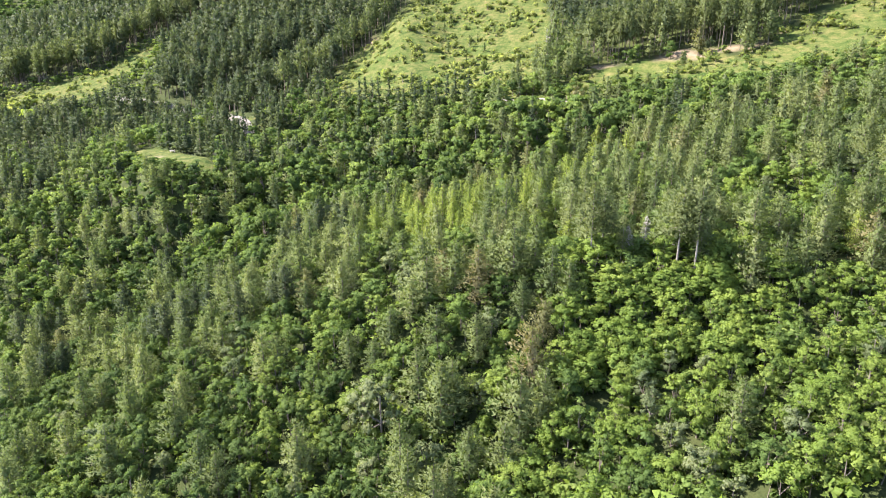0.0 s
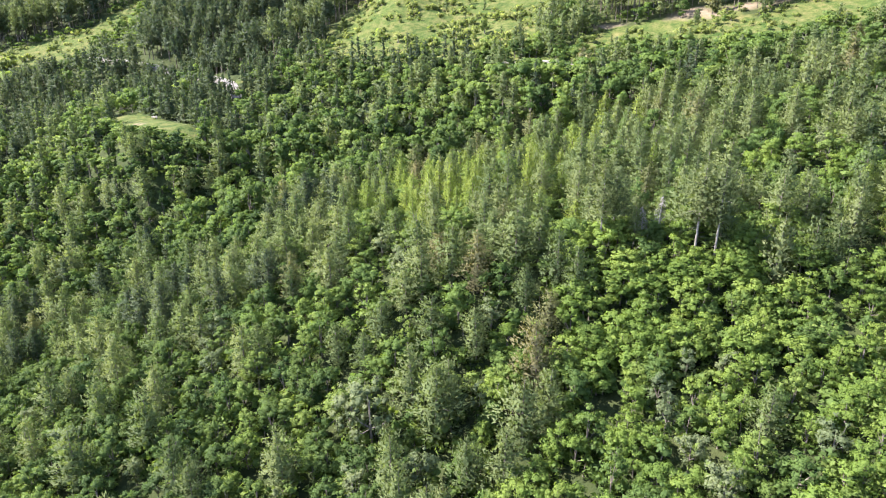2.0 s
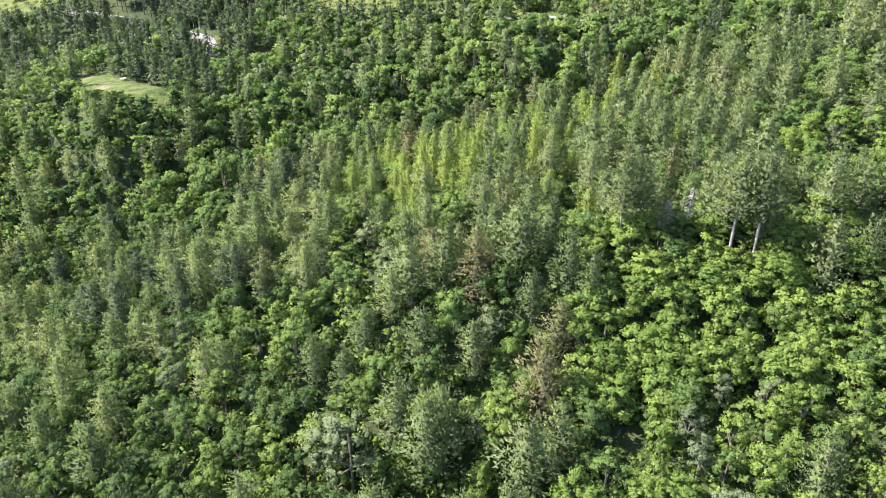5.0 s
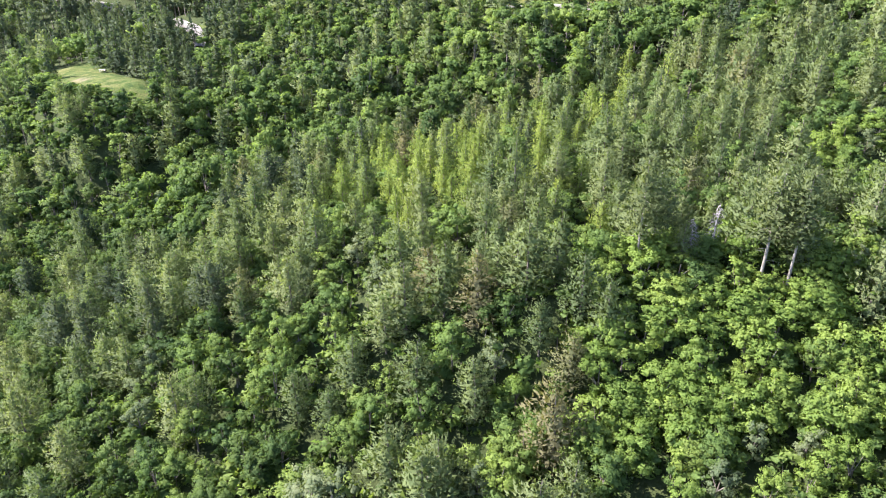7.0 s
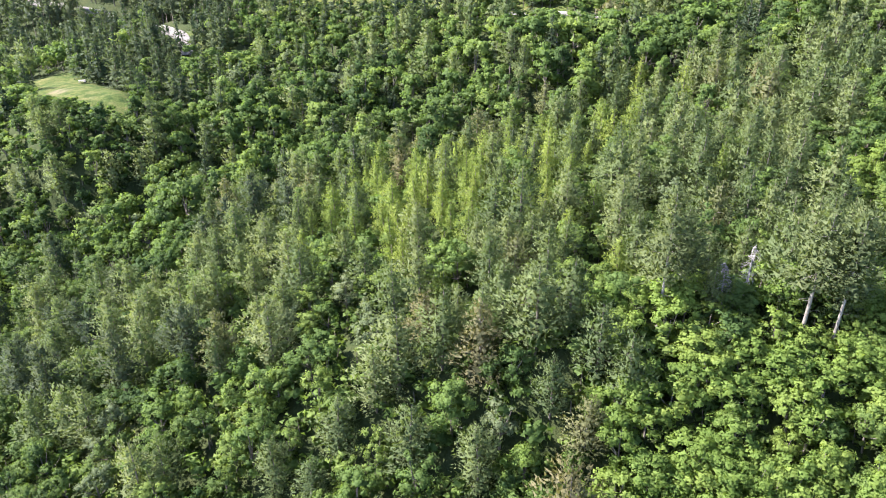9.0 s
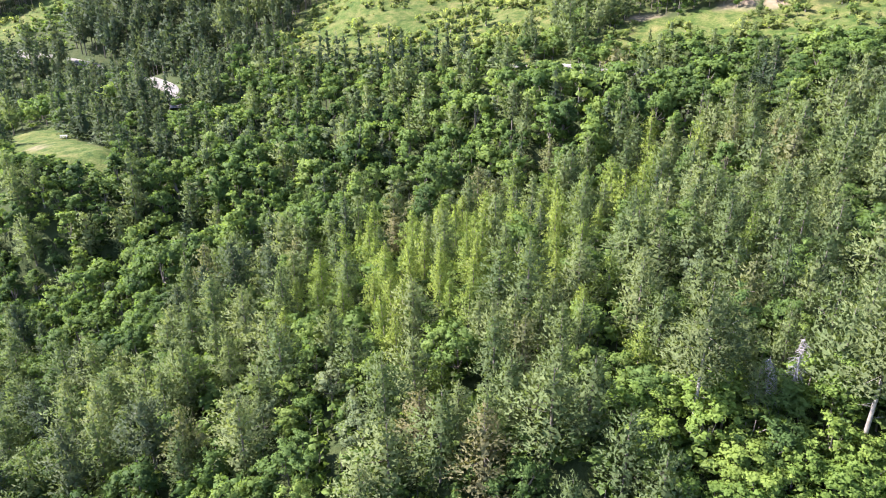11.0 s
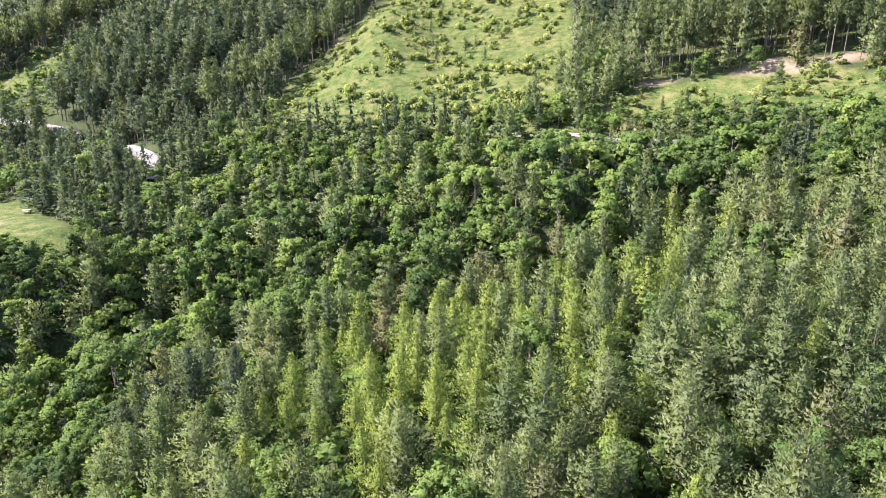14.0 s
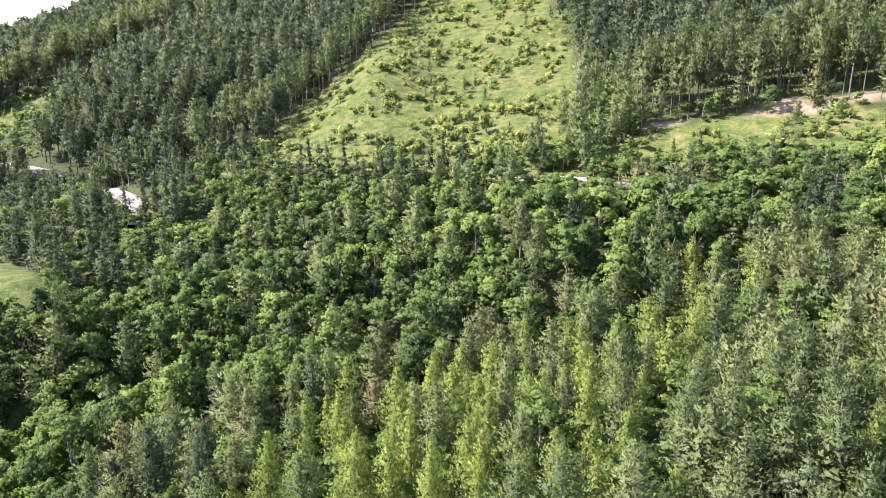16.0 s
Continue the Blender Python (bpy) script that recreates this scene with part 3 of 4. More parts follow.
# ---- which tree grows where ----
def mixture(x, y):
    """Spacing of the trees at a place and the share of each kind there; None on open ground."""
    wx, wy = x + 5 * noise.noise((x / 12, y / 12, 3)), y + 5 * noise.noise((x / 12, y / 12, 7))
    at = lambda poly: bool(inside(poly, wx, wy))
    if inside(MEADOW, x, y) or inside(YARD, x, y) or gap_to((ROAD, ROAD_EAST), x, y) < 3.2 or gap_to(GULLY, x, y) < 1.2:
        return None
    if at(SLOPE) or at(STRIP):
        return "open", {"shrub": 0.90, "spruce": 0.02, "black_pine": 0.08}, 1.15
    if at(BRUSH):
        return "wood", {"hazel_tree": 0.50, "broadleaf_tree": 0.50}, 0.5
    if at(FAR_EDGE):
        return "stand", {"edge_pine": 1.0}, 1.0
    if at(BANK):
        return "open", {"shrub": 0.72, "broadleaf_tree": 0.22, "black_pine": 0.06}, 1.2
    if at(STAND_WEST) or at(STAND_EAST):
        edge = at(STAND_EAST) and y < 306 + 0.2 * abs(x - 60) or (at(STAND_WEST) and x > -75 + (y - 318) * 0.5)
        if at(STAND_EAST) and noise.random() < 0.18:
            return None
        return "stand", ({"edge_pine": 1.0} if edge else {"stand_pine": 1.0}), 1.15
    if at(BELT):
        if y > 246:
            return "wood", {"broadleaf_tree": 0.46, "beech_tree": 0.16, "grey_willow": 0.14, "black_pine": 0.12, "spruce": 0.12}, 1.05 - 0.30 * min(1, (y - 246) / 30)
        return "wood", {"broadleaf_tree": 0.50, "beech_tree": 0.24, "grey_willow": 0.12, "black_pine": 0.09, "spruce": 0.05}, 1.38
    if at(LARCHES):
        return "wood", {"larch": 0.52, "black_pine": 0.28, "spruce": 0.12, "broadleaf_tree": 0.08}, 1.0
    if at(POCKET_EAST) or at(GLADE_EAST) or (at(POCKET_LOW) and x > 4) or at(POCKET_NOOK):
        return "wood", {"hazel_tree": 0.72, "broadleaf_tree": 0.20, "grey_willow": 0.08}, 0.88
    if at(GLADE_WEST):
        return "wood", {"beech_tree": 0.60, "broadleaf_tree": 0.32, "grey_willow": 0.08}, 0.95
    if at(POCKET_LOW) or at(POCKET_MID):
        return "wood", {"broadleaf_tree": 0.90, "grey_willow": 0.10}, 0.88
    if at(LOW_WEST):
        return "wood", {"beech_tree": 0.56, "broadleaf_tree": 0.24, "grey_willow": 0.08, "black_pine": 0.12}, 0.9
    if at(PINES_WEST):
        return "wood", {"black_pine": 0.34, "stand_pine": 0.26, "grey_willow": 0.05, "beech_tree": 0.28, "broadleaf_tree": 0.06, "dry_pine": 0.01}, 0.95
    if -90 < x < -34 and 192 < y < 240:
        return "wood", {"beech_tree": 0.64, "broadleaf_tree": 0.20, "black_pine": 0.16}, 1.0
    if y > 340:
        return "stand", {"stand_pine": 0.86, "broadleaf_tree": 0.14}, 1.05
    if x < -40:
        if y > 238:
            if -150 < x < -118 and y < 300:
                return "wood", {"broadleaf_tree": 0.8, "black_pine": 0.2}, 0.95
            return "wood", ({"stand_pine": 0.10, "spruce": 0.76, "broadleaf_tree": 0.14} if y < 312 else {"stand_pine": 0.46, "spruce": 0.40, "broadleaf_tree": 0.14}), 0.95
        return "wood", {"beech_tree": 0.36, "broadleaf_tree": 0.34, "black_pine": 0.20, "spruce": 0.04, "grey_willow": 0.06}, 1.0
    return "wood", {"black_pine": 0.66, "broadleaf_tree": 0.16, "larch": 0.05, "dry_pine": 0.02, "grey_willow": 0.05}, 1.0


OPENINGS = [STRIP, MEADOW, [(-93, 300), (-85, 300), (-79, 288), (-86, 284)], [(-66, 280), (-57, 279), (-56, 272), (-65, 274)], [(21, 267), (39, 258), (38, 254), (20, 262)]]


def headroom(x, y):
    """How high a tree may grow here: those on the valley side of a clearing stay low."""
    best = 99.0
    d = np.arange(0.0, 46.0, 2.0)
    foot = float(ground_z(x, y))
    for ex, ey in ((0, 0), (2, 57), (3, 100)):
        away = np.array([x - ex, y - ey]) / math.hypot(x - ex, y - ey)
        px, py = x + away[0] * d, y + away[1] * d
        for poly in OPENINGS:
            hit = inside(poly, px, py)
            if hit.any():
                j = int(hit.argmax())
                z = float(ground_z(px[j], py[j]))
                best = min(best, z + (80 - z) / math.hypot(px[j] - ex, py[j] - ey) * d[j] - foot + (4 if poly is STRIP else 2.8))
    return best


def place_of(x, y, scale, spin, wide=1.0):
    return pose(x, y, ground_top(x, y) - 0.1, 0, 0, spin) @ Matrix.Diagonal((scale * wide, scale * wide, scale, 1))


# ---- single trees that stand out ----
STANDING = []   # kind, then x, y, height of single trees
STANDING.append(("larch", [
    (-17.9, 172.8, 17), (-11.7, 187.9, 15), (-14.3, 177.3, 15), (-3.9, 198.3, 15), (-7.5, 175.3, 15), (-2.9, 170.6, 15), (-5.7, 161.7, 15),
    (-6.2, 155.2, 15), (-3.8, 159.7, 13), (6, 171.3, 15), (6.7, 163.3, 13), (15.8, 168, 16), (16.1, 160.5, 13), (26, 159.3, 15),
    (21.2, 154.4, 13), (24.2, 195.3, 15), (23.8, 205.2, 15), (36, 203.3, 16), (36.9, 182.9, 15), (26.1, 142.2, 16), (1.9, 142.4, 11),
    (-11, 183.5, 15), (-7, 168.5, 16), (-3.6, 190.7, 15), (8, 187.9, 15), (11.4, 164.9, 15), (16, 165.7, 15), (5.7, 155.5, 14),
]))
STANDING.append(("larch", [
    (18.9, 163.5, 12), (24.5, 190.8, 15), (35.1, 198.7, 16), (44.5, 203.7, 15), (21, 151.7, 14), (36.8, 194.3, 15), (27.8, 193.9, 15),
    (7.4, 168.6, 15),
]))
STANDING.append(("black_pine", [
    (-39.7, 196.8, 14), (-30.2, 180.6, 14), (-30.6, 168.8, 14), (-23.3, 167, 14), (-1.9, 155.1, 14), (-10, 148.8, 14), (-77.4, 213.1, 15),
    (-54.3, 214.6, 14), (-61.3, 211.7, 14), (-46.5, 155.1, 14), (-40.8, 153.8, 14), (-41, 163.2, 14), (-37.5, 164.7, 14), (-28, 161.8, 14),
    (-22.8, 154.7, 14), (-21.9, 145.5, 14), (-21.9, 136.4, 15), (-6.5, 126.1, 12), (-10.9, 122.4, 12), (5.9, 116.1, 14), (16.6, 143.9, 14),
    (17.8, 131, 14), (8.4, 142.6, 14), (36.9, 152.7, 15), (42.4, 155.5, 15), (33.7, 161.5, 15), (47, 151, 16), (48.6, 147.6, 15),
]))
STANDING.append(("black_pine", [
    (44.3, 164.5, 15), (58.5, 161.3, 15), (57.8, 187.6, 15), (67.5, 178.9, 15), (59.8, 149.7, 15), (49.5, 127.9, 15),
    (39.2, 164.8, 15), (46.9, 177.5, 15), (49.3, 170.7, 15), (54, 162.3, 15), (61, 178.3, 15), (31.1, 138.9, 15), (34.4, 136.4, 15),
    (-3.8, 128.5, 15), (-76.8, 178.8, 15), (-62.3, 169.9, 15), (-84, 183.7, 15), (13.4, 128.7, 16), (20.4, 124.7, 14), (23.4, 121.5, 16),
    (-4.6, 136.5, 16), (43.9, 131, 18), (-67, 162.9, 14), (-70.7, 161.8, 14), (-54.1, 165.3, 14), (-51.4, 151.8, 14), (-52.3, 141.8, 14),
]))
STANDING.append(("black_pine", [
    (-55.9, 133.8, 14), (-50.6, 133.2, 14), (-43.1, 142.9, 14), (-2, 119.1, 15), (-4.6, 107.5, 15.5), (-0.8, 102.1, 16.5), (1.2, 106.0, 13),
    (16.2, 101.5, 13), (12.0, 98.2, 13.5), (44.6, 91.6, 10), (-67.1, 129.3, 11), (-90.7, 169.3, 13), (-99.9, 170.3, 13), (-73.2, 152.9, 13),
    (-65.9, 157.6, 13), (-36.8, 150, 13), (-24.6, 141.5, 13), (-13.5, 117.3, 9), (-18.3, 119.4, 12), (-35.8, 171.3, 15), (-56.4, 211.9, 15),
    (-64.8, 210.6, 14), (-70.9, 215.6, 14), (-41.4, 191, 13), (46.6, 169.7, 14), (25.1, 177.2, 14), (30.2, 168.9, 13), (43.9, 213.2, 14),
]))
STANDING.append(("black_pine", [
    (33.2, 213.3, 13), (-8.1, 221.6, 11), (40.3, 181, 14), (56.4, 174.7, 14), (42.9, 161.7, 14), (30.9, 260.9, 12), (30.9, 247.8, 11),
    (57, 250.4, 10), (60.9, 248.6, 10), (67.2, 241.9, 10), (76.4, 236.4, 12), (83.2, 231.3, 11), (81, 238.4, 10), (47.6, 240.4, 10),
    (-98, 260.2, 15), (-91.8, 255.9, 15), (-84.4, 248.4, 15), (-79.7, 246.5, 15), (-106.5, 265.5, 15), (-97.9, 254.4, 15), (-77.5, 243.7, 14),
    (-80.6, 259, 14), (-75.7, 256.1, 14), (-68.4, 246.6, 14), (-58.9, 256, 15), (-54.3, 252.2, 12), (-69.7, 266.1, 11), (-67.7, 251.6, 13),
]))
STANDING.append(("dry_pine", [
    (-0.6, 133.8, 13), (6.5, 126.9, 15), (18.2, 118, 12), (15.3, 109.0, 15), (12.1, 144.9, 13), (19.9, 219, 12), (25.8, 218.3, 11),
    (9.8, 214, 14), (13.1, 208.8, 14), (-7.3, 195.7, 12), (45.2, 247.2, 13), (46.9, 243.3, 12), (-4.2, 212, 11), (-33, 190.9, 12),
    (-25.4, 190.2, 12), (-1.6, 214.9, 10),
]))
STANDING.append(("spruce", [
    (-59.1, 301.2, 12.5), (-54.3, 299, 12.5), (-47.4, 290.3, 12.5), (-43.7, 288, 12.5), (-41.7, 290.1, 12.5), (-19, 280.1, 12.5), (-16.4, 276.1, 12.5),
    (-12.7, 277.6, 12.5), (-9.5, 274.8, 12.5), (-7.4, 277, 12.5), (0.1, 278.7, 12.5), (-3.6, 274, 12.5), (-30.4, 290.7, 12.5), (-27.4, 285.7, 12.5),
    (-66.5, 284.5, 14), (-70.6, 282.6, 14), (-78, 285.6, 14), (-75.8, 288.5, 14), (-67.3, 279.6, 14), (-61.9, 276.6, 13), (-83.4, 286.5, 13),
    (18, 187.8, 13), (19.2, 181.5, 13), (16.2, 195, 13),
    (-36, 293.5, 12), (-33.5, 291, 13), (-23.5, 288.5, 12), (-14, 286, 12.5), (-10.5, 284.5, 12), (4, 281, 12.5), (8.5, 279.5, 12), (-51, 296, 13),
]))
STANDING.append(("broadleaf_tree", [
    (40.3, 171.8, 11), (66.8, 165.6, 12), (21.8, 149.1, 11), (51.8, 127.9, 11), (24.9, 133.8, 9), (23.6, 140.8, 9),
    (45.5, 146.8, 11), (23.6, 165.1, 9), (37.9, 168.7, 11),
]))
STANDING.append(("grey_willow", [
    (8.6, 119.8, 11), (-8.1, 135.7, 10), (-44.6, 127.9, 9), (-21, 142.4, 9), (-10.8, 101.5, 14.5), (-14.5, 104.0, 12), (-3.1, 93.6, 10), (33.9, 89.7, 8),
    (51, 86.7, 9), (-62.2, 108.4, 9), (-9.2, 221.1, 11), (38.4, 158.9, 11), (-39.1, 195, 12), (-34.8, 193.5, 11), (-56.9, 215.3, 9),
]))
STANDING.append(("edge_pine", [
    (28.7, 130, 18.5), (44.5, 126, 19.5), (47.5, 124.5, 19), (31.5, 132.5, 16), (18.5, 231, 15),
]))
USUAL = {"stand_pine": 15.5, "edge_pine": 19.5, "larch": 16.5, "black_pine": 14.5, "dry_pine": 14.5, "spruce": 14.5, "broadleaf_tree": 10.2, "hazel_tree": 10.2, "beech_tree": 10.2, "grey_willow": 9.7}
rng = np.random.default_rng(11)
planted = []   # kind, x, y, scale, wide
taken = []
for grown, places in STANDING:
    for x, y, h in places:
        kind = grown
        while inside(MEADOW, x, y):
            x, y = x - 0.45, y + 0.9
        if 112 < y < 250 and kind != "edge_pine":
            h *= 0.70 if kind == "larch" else 0.80
        if kind == "black_pine" and x < -45 and y > 236:
            kind = "spruce"
        s = h / USUAL[kind]
        planted.append((kind, x, y, s, rng.uniform(1.0, 1.2) / s ** 0.3))
        taken.append((x, y, 3.3 if kind != "spruce" else 2.2))
spots = np.array(taken)
step = 5.15
yy = 62.0
while yy < 640:
    pitch_here = step if yy < 330 else 5.1
    half = 0.655 * yy + 12
    for xx in np.arange(3 - half, 3 + half, pitch_here):
        x, y = xx + rng.uniform(-1.9, 1.9), yy + rng.uniform(-1.9, 1.9)
        if x > 260 or (y > 330 and x > 225 - 1.25 * (y - 330)):
            continue
        if (np.hypot(spots[:, 0] - x, spots[:, 1] - y) < spots[:, 2]).any():
            continue
        found = mixture(x, y)
        if found is None:
            continue
        where, shares, fill = found
        kind = str(rng.choice(list(shares), p=np.array(list(shares.values())) / sum(shares.values())))
        s = rng.uniform(0.66, 0.98) * (0.80 if kind == "larch" else 1.0)
        if where == "open":
            crowd = 0.5 + 0.9 * noise.noise((x / 14, y / 14, 2))
            if rng.random() > fill * crowd:
                continue
            for _ in range(int(rng.integers(1, 5))):
                planted.append(("shrub", x + rng.normal() * 2.8, y + rng.normal() * 2.8, rng.choice((0.3, 0.45, 0.7, 1.0, 1.4)) * rng.uniform(0.8, 1.2) * (1.7 if y < 314 - 0.3 * x and x < 45 else 1.0), rng.uniform(0.7, 1.4)))
            if kind == "shrub":
                continue
            s = rng.uniform(0.2, 0.42)
        elif where == "stand":
            s = rng.uniform(0.8, 1.2)
            if kind == "edge_pine" and x < -120:
                for _ in range(2):
                    planted.append((kind, x + rng.uniform(-2.6, 2.6), y + rng.uniform(-2.6, 2.6), rng.uniform(0.85, 1.1), rng.uniform(0.62, 0.8)))
            if kind == "edge_pine" and x > 30:
                planted.append((kind, x + rng.uniform(1.5, 3), y + rng.uniform(-2, 2), rng.uniform(0.75, 1.1), rng.uniform(0.75, 1.0)))
        elif rng.random() > 0.92:
            kind, s = "broadleaf_tree", rng.uniform(0.4, 0.6)
        elif kind in LEAFY or fill < 0.85:
            s *= fill
        if any(inside(poly, x, y) for poly in LOW_GROWTH):
            if kind in ("black_pine", "larch", "spruce") and rng.random() < 0.75:
                kind = "broadleaf_tree"
            s *= rng.uniform(0.55, 0.75)
            planted.append((kind, x, y, s, rng.uniform(1.3, 1.6) if kind in LEAFY else 1.0))
            planted.append(("broadleaf_tree", x + rng.uniform(1.6, 2.6), y + rng.uniform(-1, 1), s * rng.uniform(0.7, 0.95), rng.uniform(1.2, 1.5)))
            continue
        if kind in LEAFY and y < 170 and rng.random() < 0.55:
            planted.append((kind, x + rng.choice((-2.4, 2.4)), y + rng.uniform(-2, 2), s * rng.uniform(0.6, 0.95), rng.uniform(1.1, 1.4)))
        if fill < 0.83:
            planted.append(("broadleaf_tree", x + rng.uniform(1.8, 2.8), y + rng.uniform(-2, 2), s * rng.uniform(0.6, 0.95), rng.uniform(1.1, 1.4)))
        planted.append((kind, x, y, s, rng.uniform(0.92, 1.18) * (1.1 if fill < 0.83 else 1.0)))
    yy += pitch_here * 0.95

undergrowth = []
y = 80.0
while y < 288:
    gap = 3.7 if y < 200 else 4.8 if y < 252 else 5.4
    for x in np.arange(-0.655 * y - 5, 0.655 * y + 11, gap):
        x1, y1 = x + rng.uniform(-1.5, 1.5), y + rng.uniform(-1.5, 1.5)
        room = headroom(x1, y1) if x1 < -60 and y1 > 205 else 99
        if inside(MEADOW, x1, y1) or inside(YARD, x1, y1) or inside(BANK, x1, y1) or inside(SLOPE, x1, y1) or gap_to((ROAD, ROAD_EAST), x1, y1) < 4 or (y1 > 252 and abs(x1) > 70):
            continue
        tall = min(rng.uniform(0.26, 0.50), max(0.12, room / 12))
        undergrowth.append(("broadleaf_tree", 6 if y1 < 200 else 4, int(rng.integers(0, 4)), place_of(x1, y1, tall, rng.uniform(0, 360), min(1.7, 0.5 / tall + 0.4))))
    y += gap

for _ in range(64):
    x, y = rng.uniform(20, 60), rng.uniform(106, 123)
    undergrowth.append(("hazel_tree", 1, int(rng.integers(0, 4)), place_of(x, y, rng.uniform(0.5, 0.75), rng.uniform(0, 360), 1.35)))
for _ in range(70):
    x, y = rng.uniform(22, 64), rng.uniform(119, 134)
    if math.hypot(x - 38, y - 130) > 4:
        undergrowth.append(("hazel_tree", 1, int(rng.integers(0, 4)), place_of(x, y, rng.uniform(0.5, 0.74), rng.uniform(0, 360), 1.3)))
for _ in range(16):
    x, y = rng.uniform(6, 20), rng.uniform(103, 117)
    undergrowth.append(("broadleaf_tree", 1, int(rng.integers(0, 4)), place_of(x, y, rng.uniform(0.45, 0.65), rng.uniform(0, 360), 1.3)))

USUAL.update(shrub=2.2)
kept = []
for kind, x, y, s, wide in planted:
    room = headroom(x, y) if (215 < y < 300 or (x < -110 and y < 410)) and kind != "shrub" and not (kind in ("black_pine", "spruce") and x < -82 and y > 250) else 99
    if inside(MEADOW, x, y):
        continue
    if room < s * USUAL[kind]:
        if room < 1.4:
            kind, room = "shrub", 1.4
        elif room < 7 and kind != "grey_willow":
            kind = "broadleaf_tree"
        s = room / USUAL[kind]
        wide = max(wide, min(2.2, 0.85 / s))
    kept.append((kind, x, y, s, wide))
planted = kept

things = {k: 0 for k in KINDS}
woods = {"near": undergrowth, "far": []}
planted.sort(key=lambda p: p[2])
for kind, x, y, s, wide in planted:
    detail = 4 if y < 76 else 2 if y < 80 else 0 if y < 180 else 1 if y < 232 else 2 if y < 285 else 3 if y < (410 if -200 < x < 60 else 340) else 4
    if kind == "edge_pine" and y > 250:
        wide *= 0.8
    m = place_of(x, y, s, rng.uniform(0, 360), wide)
    if kind == "shrub":
        m = pose(0, 0, -0.4 * s) @ m
    if kind == "edge_pine" and y > 250:
        detail = 2 if y < 330 else 3
    elif kind == "shrub":
        detail = 3
    elif kind in LEAFY and s < 0.6:
        detail = min(4, detail + 1)
    elif (kind in LEAFY and 80 < y < 128) or (kind == "grey_willow" and s > 1.15):
        detail = 5
    variant = int(rng.integers(0, 5))
    if things[kind] < 300 and y > 82 and abs(x) < 0.6 * y and (kind != "shrub" or y > 250):
        things[kind] += 1
        tree_thing(kind, detail, variant, m, pale=kind == "edge_pine" and y < 200)
    else:
        woods["near" if y < 300 else "far"].append((kind, detail, variant, m))
wood_of("mixed_wood", "dense mixed wood of pines and broadleaf trees covering the slope", woods["near"])
for _ in range(560):
    x, y = rng.uniform(-900, -560), rng.uniform(1090, 1380)
    woods["far"].append(("beech_tree", 4, int(rng.integers(0, 5)), place_of(x, y, rng.uniform(1.2, 1.7), rng.uniform(0, 360), 1.5)))
wood_of("hillside_wood", "dark pine wood covering the upper mountain slope", woods["far"])


# ---- dead trees ----
def dead_tree(x, y, height, tilt, label, seed):
    ob = new("dead_tree", raw_mesh("dead_tree", *bare_tree(np.random.default_rng(seed), height), [DEAD_WOOD]))
    tagged(ob, label, "dead tree", group="dead trees")
    ob.matrix_basis = pose(x, y, ground_top(x, y), tilt, tilt * 0.6, seed * 40)
    return ob


dead_tree(36.4, 130.4, 8.2, -3, "grey dead conifer with drooping bare branches among green trees", 1)
dead_tree(39.4, 131.6, 9.0, 4, "silver-grey dead conifer with bare twigs among green trees", 2)
dead_tree(41.5, 300.5, 15.0, 7, "pale dead trunk leaning at the foot of the pine stand", 3)
dead_tree(43.5, 304.0, 12.0, -6, "pale dead trunk at the edge of the grass slope", 4)


# ---- the meadow ----
def part(name, bm, mat, parent, label=""):
    me = bpy.data.meshes.new(name)
    bm.to_mesh(me)
    bm.free()
    me.materials.append(mat)
    ob = new(name, me)
    ob.parent = parent
    return tagged(ob, label)


def slab(w, d, h, at):
    bm = bmesh.new()
    bmesh.ops.create_cube(bm, size=1)
    bmesh.ops.scale(bm, vec=(w, d, h), verts=bm.verts)
    bmesh.ops.bevel(bm, geom=list(bm.edges), offset=min(w, d, h) * 0.12, segments=1, affect="EDGES")
    bmesh.ops.translate(bm, vec=at, verts=bm.verts)
    return bm


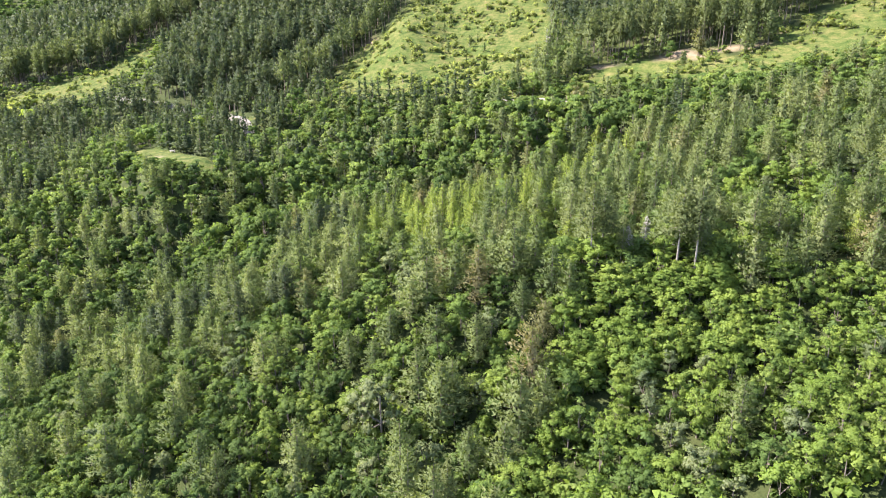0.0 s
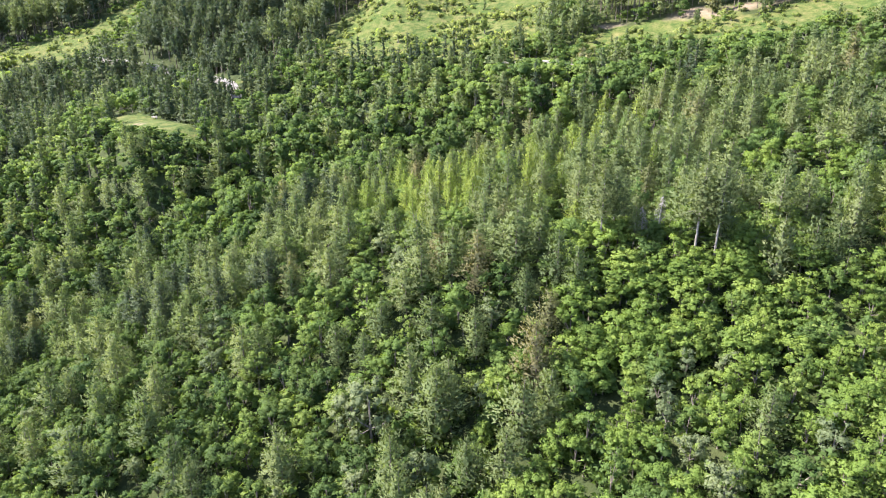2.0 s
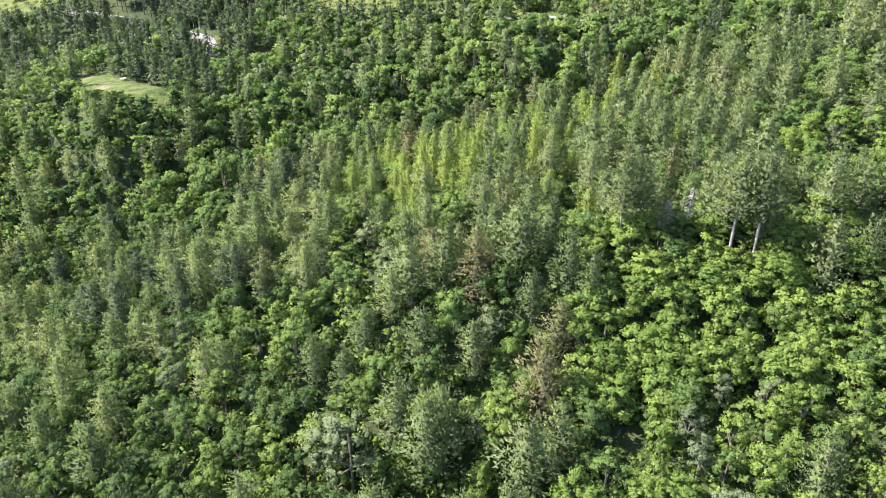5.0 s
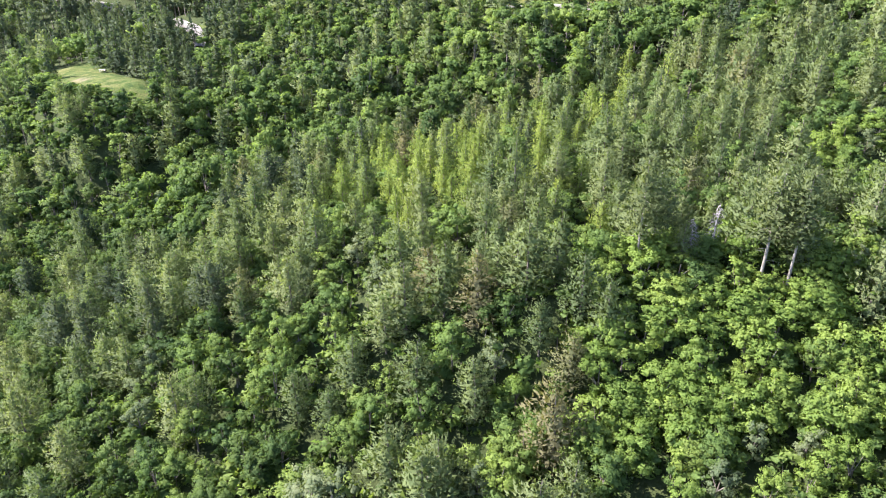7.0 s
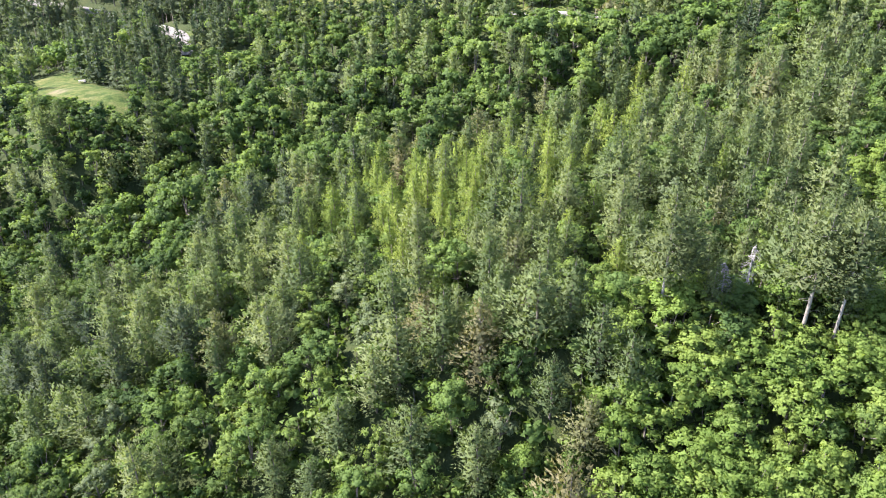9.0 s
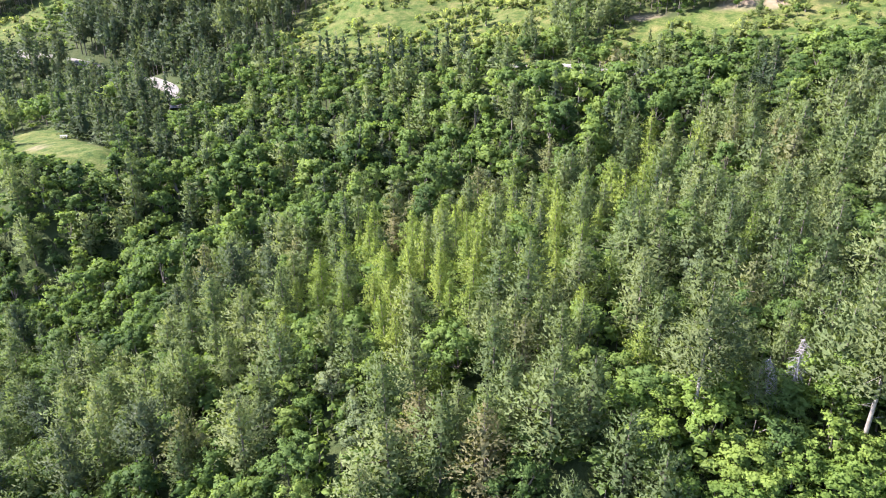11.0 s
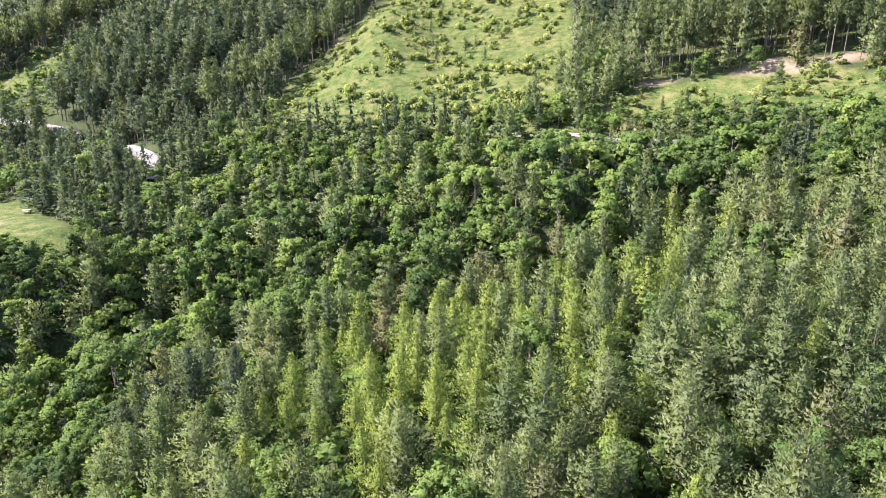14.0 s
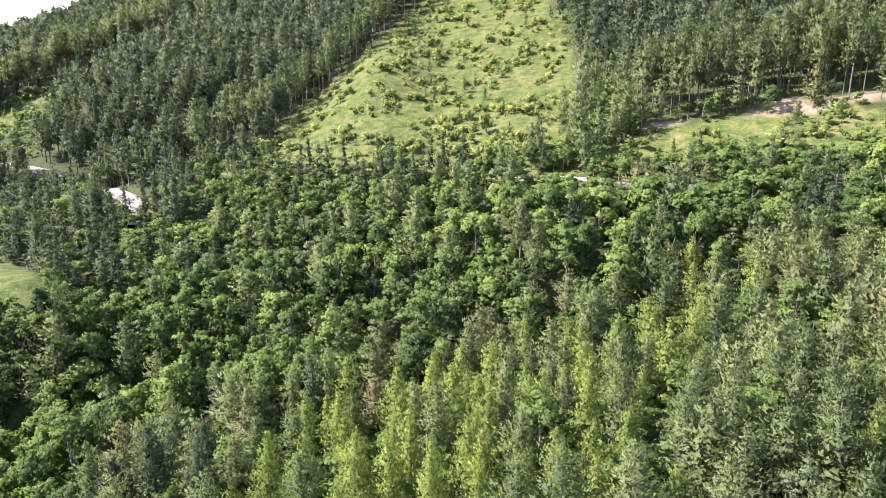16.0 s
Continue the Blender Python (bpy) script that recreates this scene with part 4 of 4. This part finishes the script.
PLANK = surface("grey_plank", [(0.3, (0.28, 0.26, 0.23)), (0.7, (0.42, 0.40, 0.37))], 3.0, stretch=(0.3, 1, 1))


def picnic_table(x, y, spin):
    ob = tagged(new("picnic_table"), "weathered grey wooden picnic table standing on the mown meadow", "table")
    ob.matrix_basis = pose(x, y, ground_top(x, y) + 0.1, 0, 0, spin)
    for i in range(5):
        part("board", slab(1.9, 0.16, 0.05, (0, (i - 2) * 0.175, 0.75)), PLANK, ob)
    for sy in (-0.72, 0.72):
        part("bench", slab(1.9, 0.28, 0.05, (0, sy, 0.45)), PLANK, ob)
    for sx in (-0.65, 0.65):
        part("brace", slab(0.09, 1.5, 0.09, (sx, 0, 0.38)), PLANK, ob)
        for sy in (-0.4, 0.4):
            part("leg", slab(0.09, 0.12, 0.95, (sx, sy, 0.28)), PLANK, ob)
    return ob


picnic_table(-103.3, 258.6, 25)


# ---- the wall that holds the road above the broadleaf trees ----
STONE = surface("dark_stone", [(0.3, (0.07, 0.068, 0.062)), (0.7, (0.15, 0.145, 0.13))], 0.9, bump=0.6)
CONCRETE = surface("pale_concrete", [(0.3, (0.38, 0.36, 0.33)), (0.7, (0.52, 0.50, 0.46))], 0.8, bump=0.2)


def retaining_wall(line, off, height):
    ob = tagged(new("retaining_wall"), "dark stone retaining wall with a pale concrete parapet below the road", "wall", kind="structure")
    for (x0, y0), (x1, y1) in zip(line, line[1:]):
        length, turn = math.hypot(x1 - x0, y1 - y0), math.degrees(math.atan2(y1 - y0, x1 - x0))
        cx, cy = (x0 + x1) / 2 + off * math.sin(radians(turn)), (y0 + y1) / 2 - off * math.cos(radians(turn))
        m = pose(cx, cy, ground_top((x0 + x1) / 2, (y0 + y1) / 2) + 0.9, 0, 0, turn)
        part("wall_section", slab(length + 0.3, 0.6, height, (0, 0, -height / 2)), STONE, ob).matrix_basis = m
        part("parapet", slab(length + 0.3, 0.42, 0.75, (0, 0, 0.38)), CONCRETE, ob, "pale concrete parapet").matrix_basis = m
    return ob


retaining_wall(ROAD_EAST[:4], 1.9, 4.5)
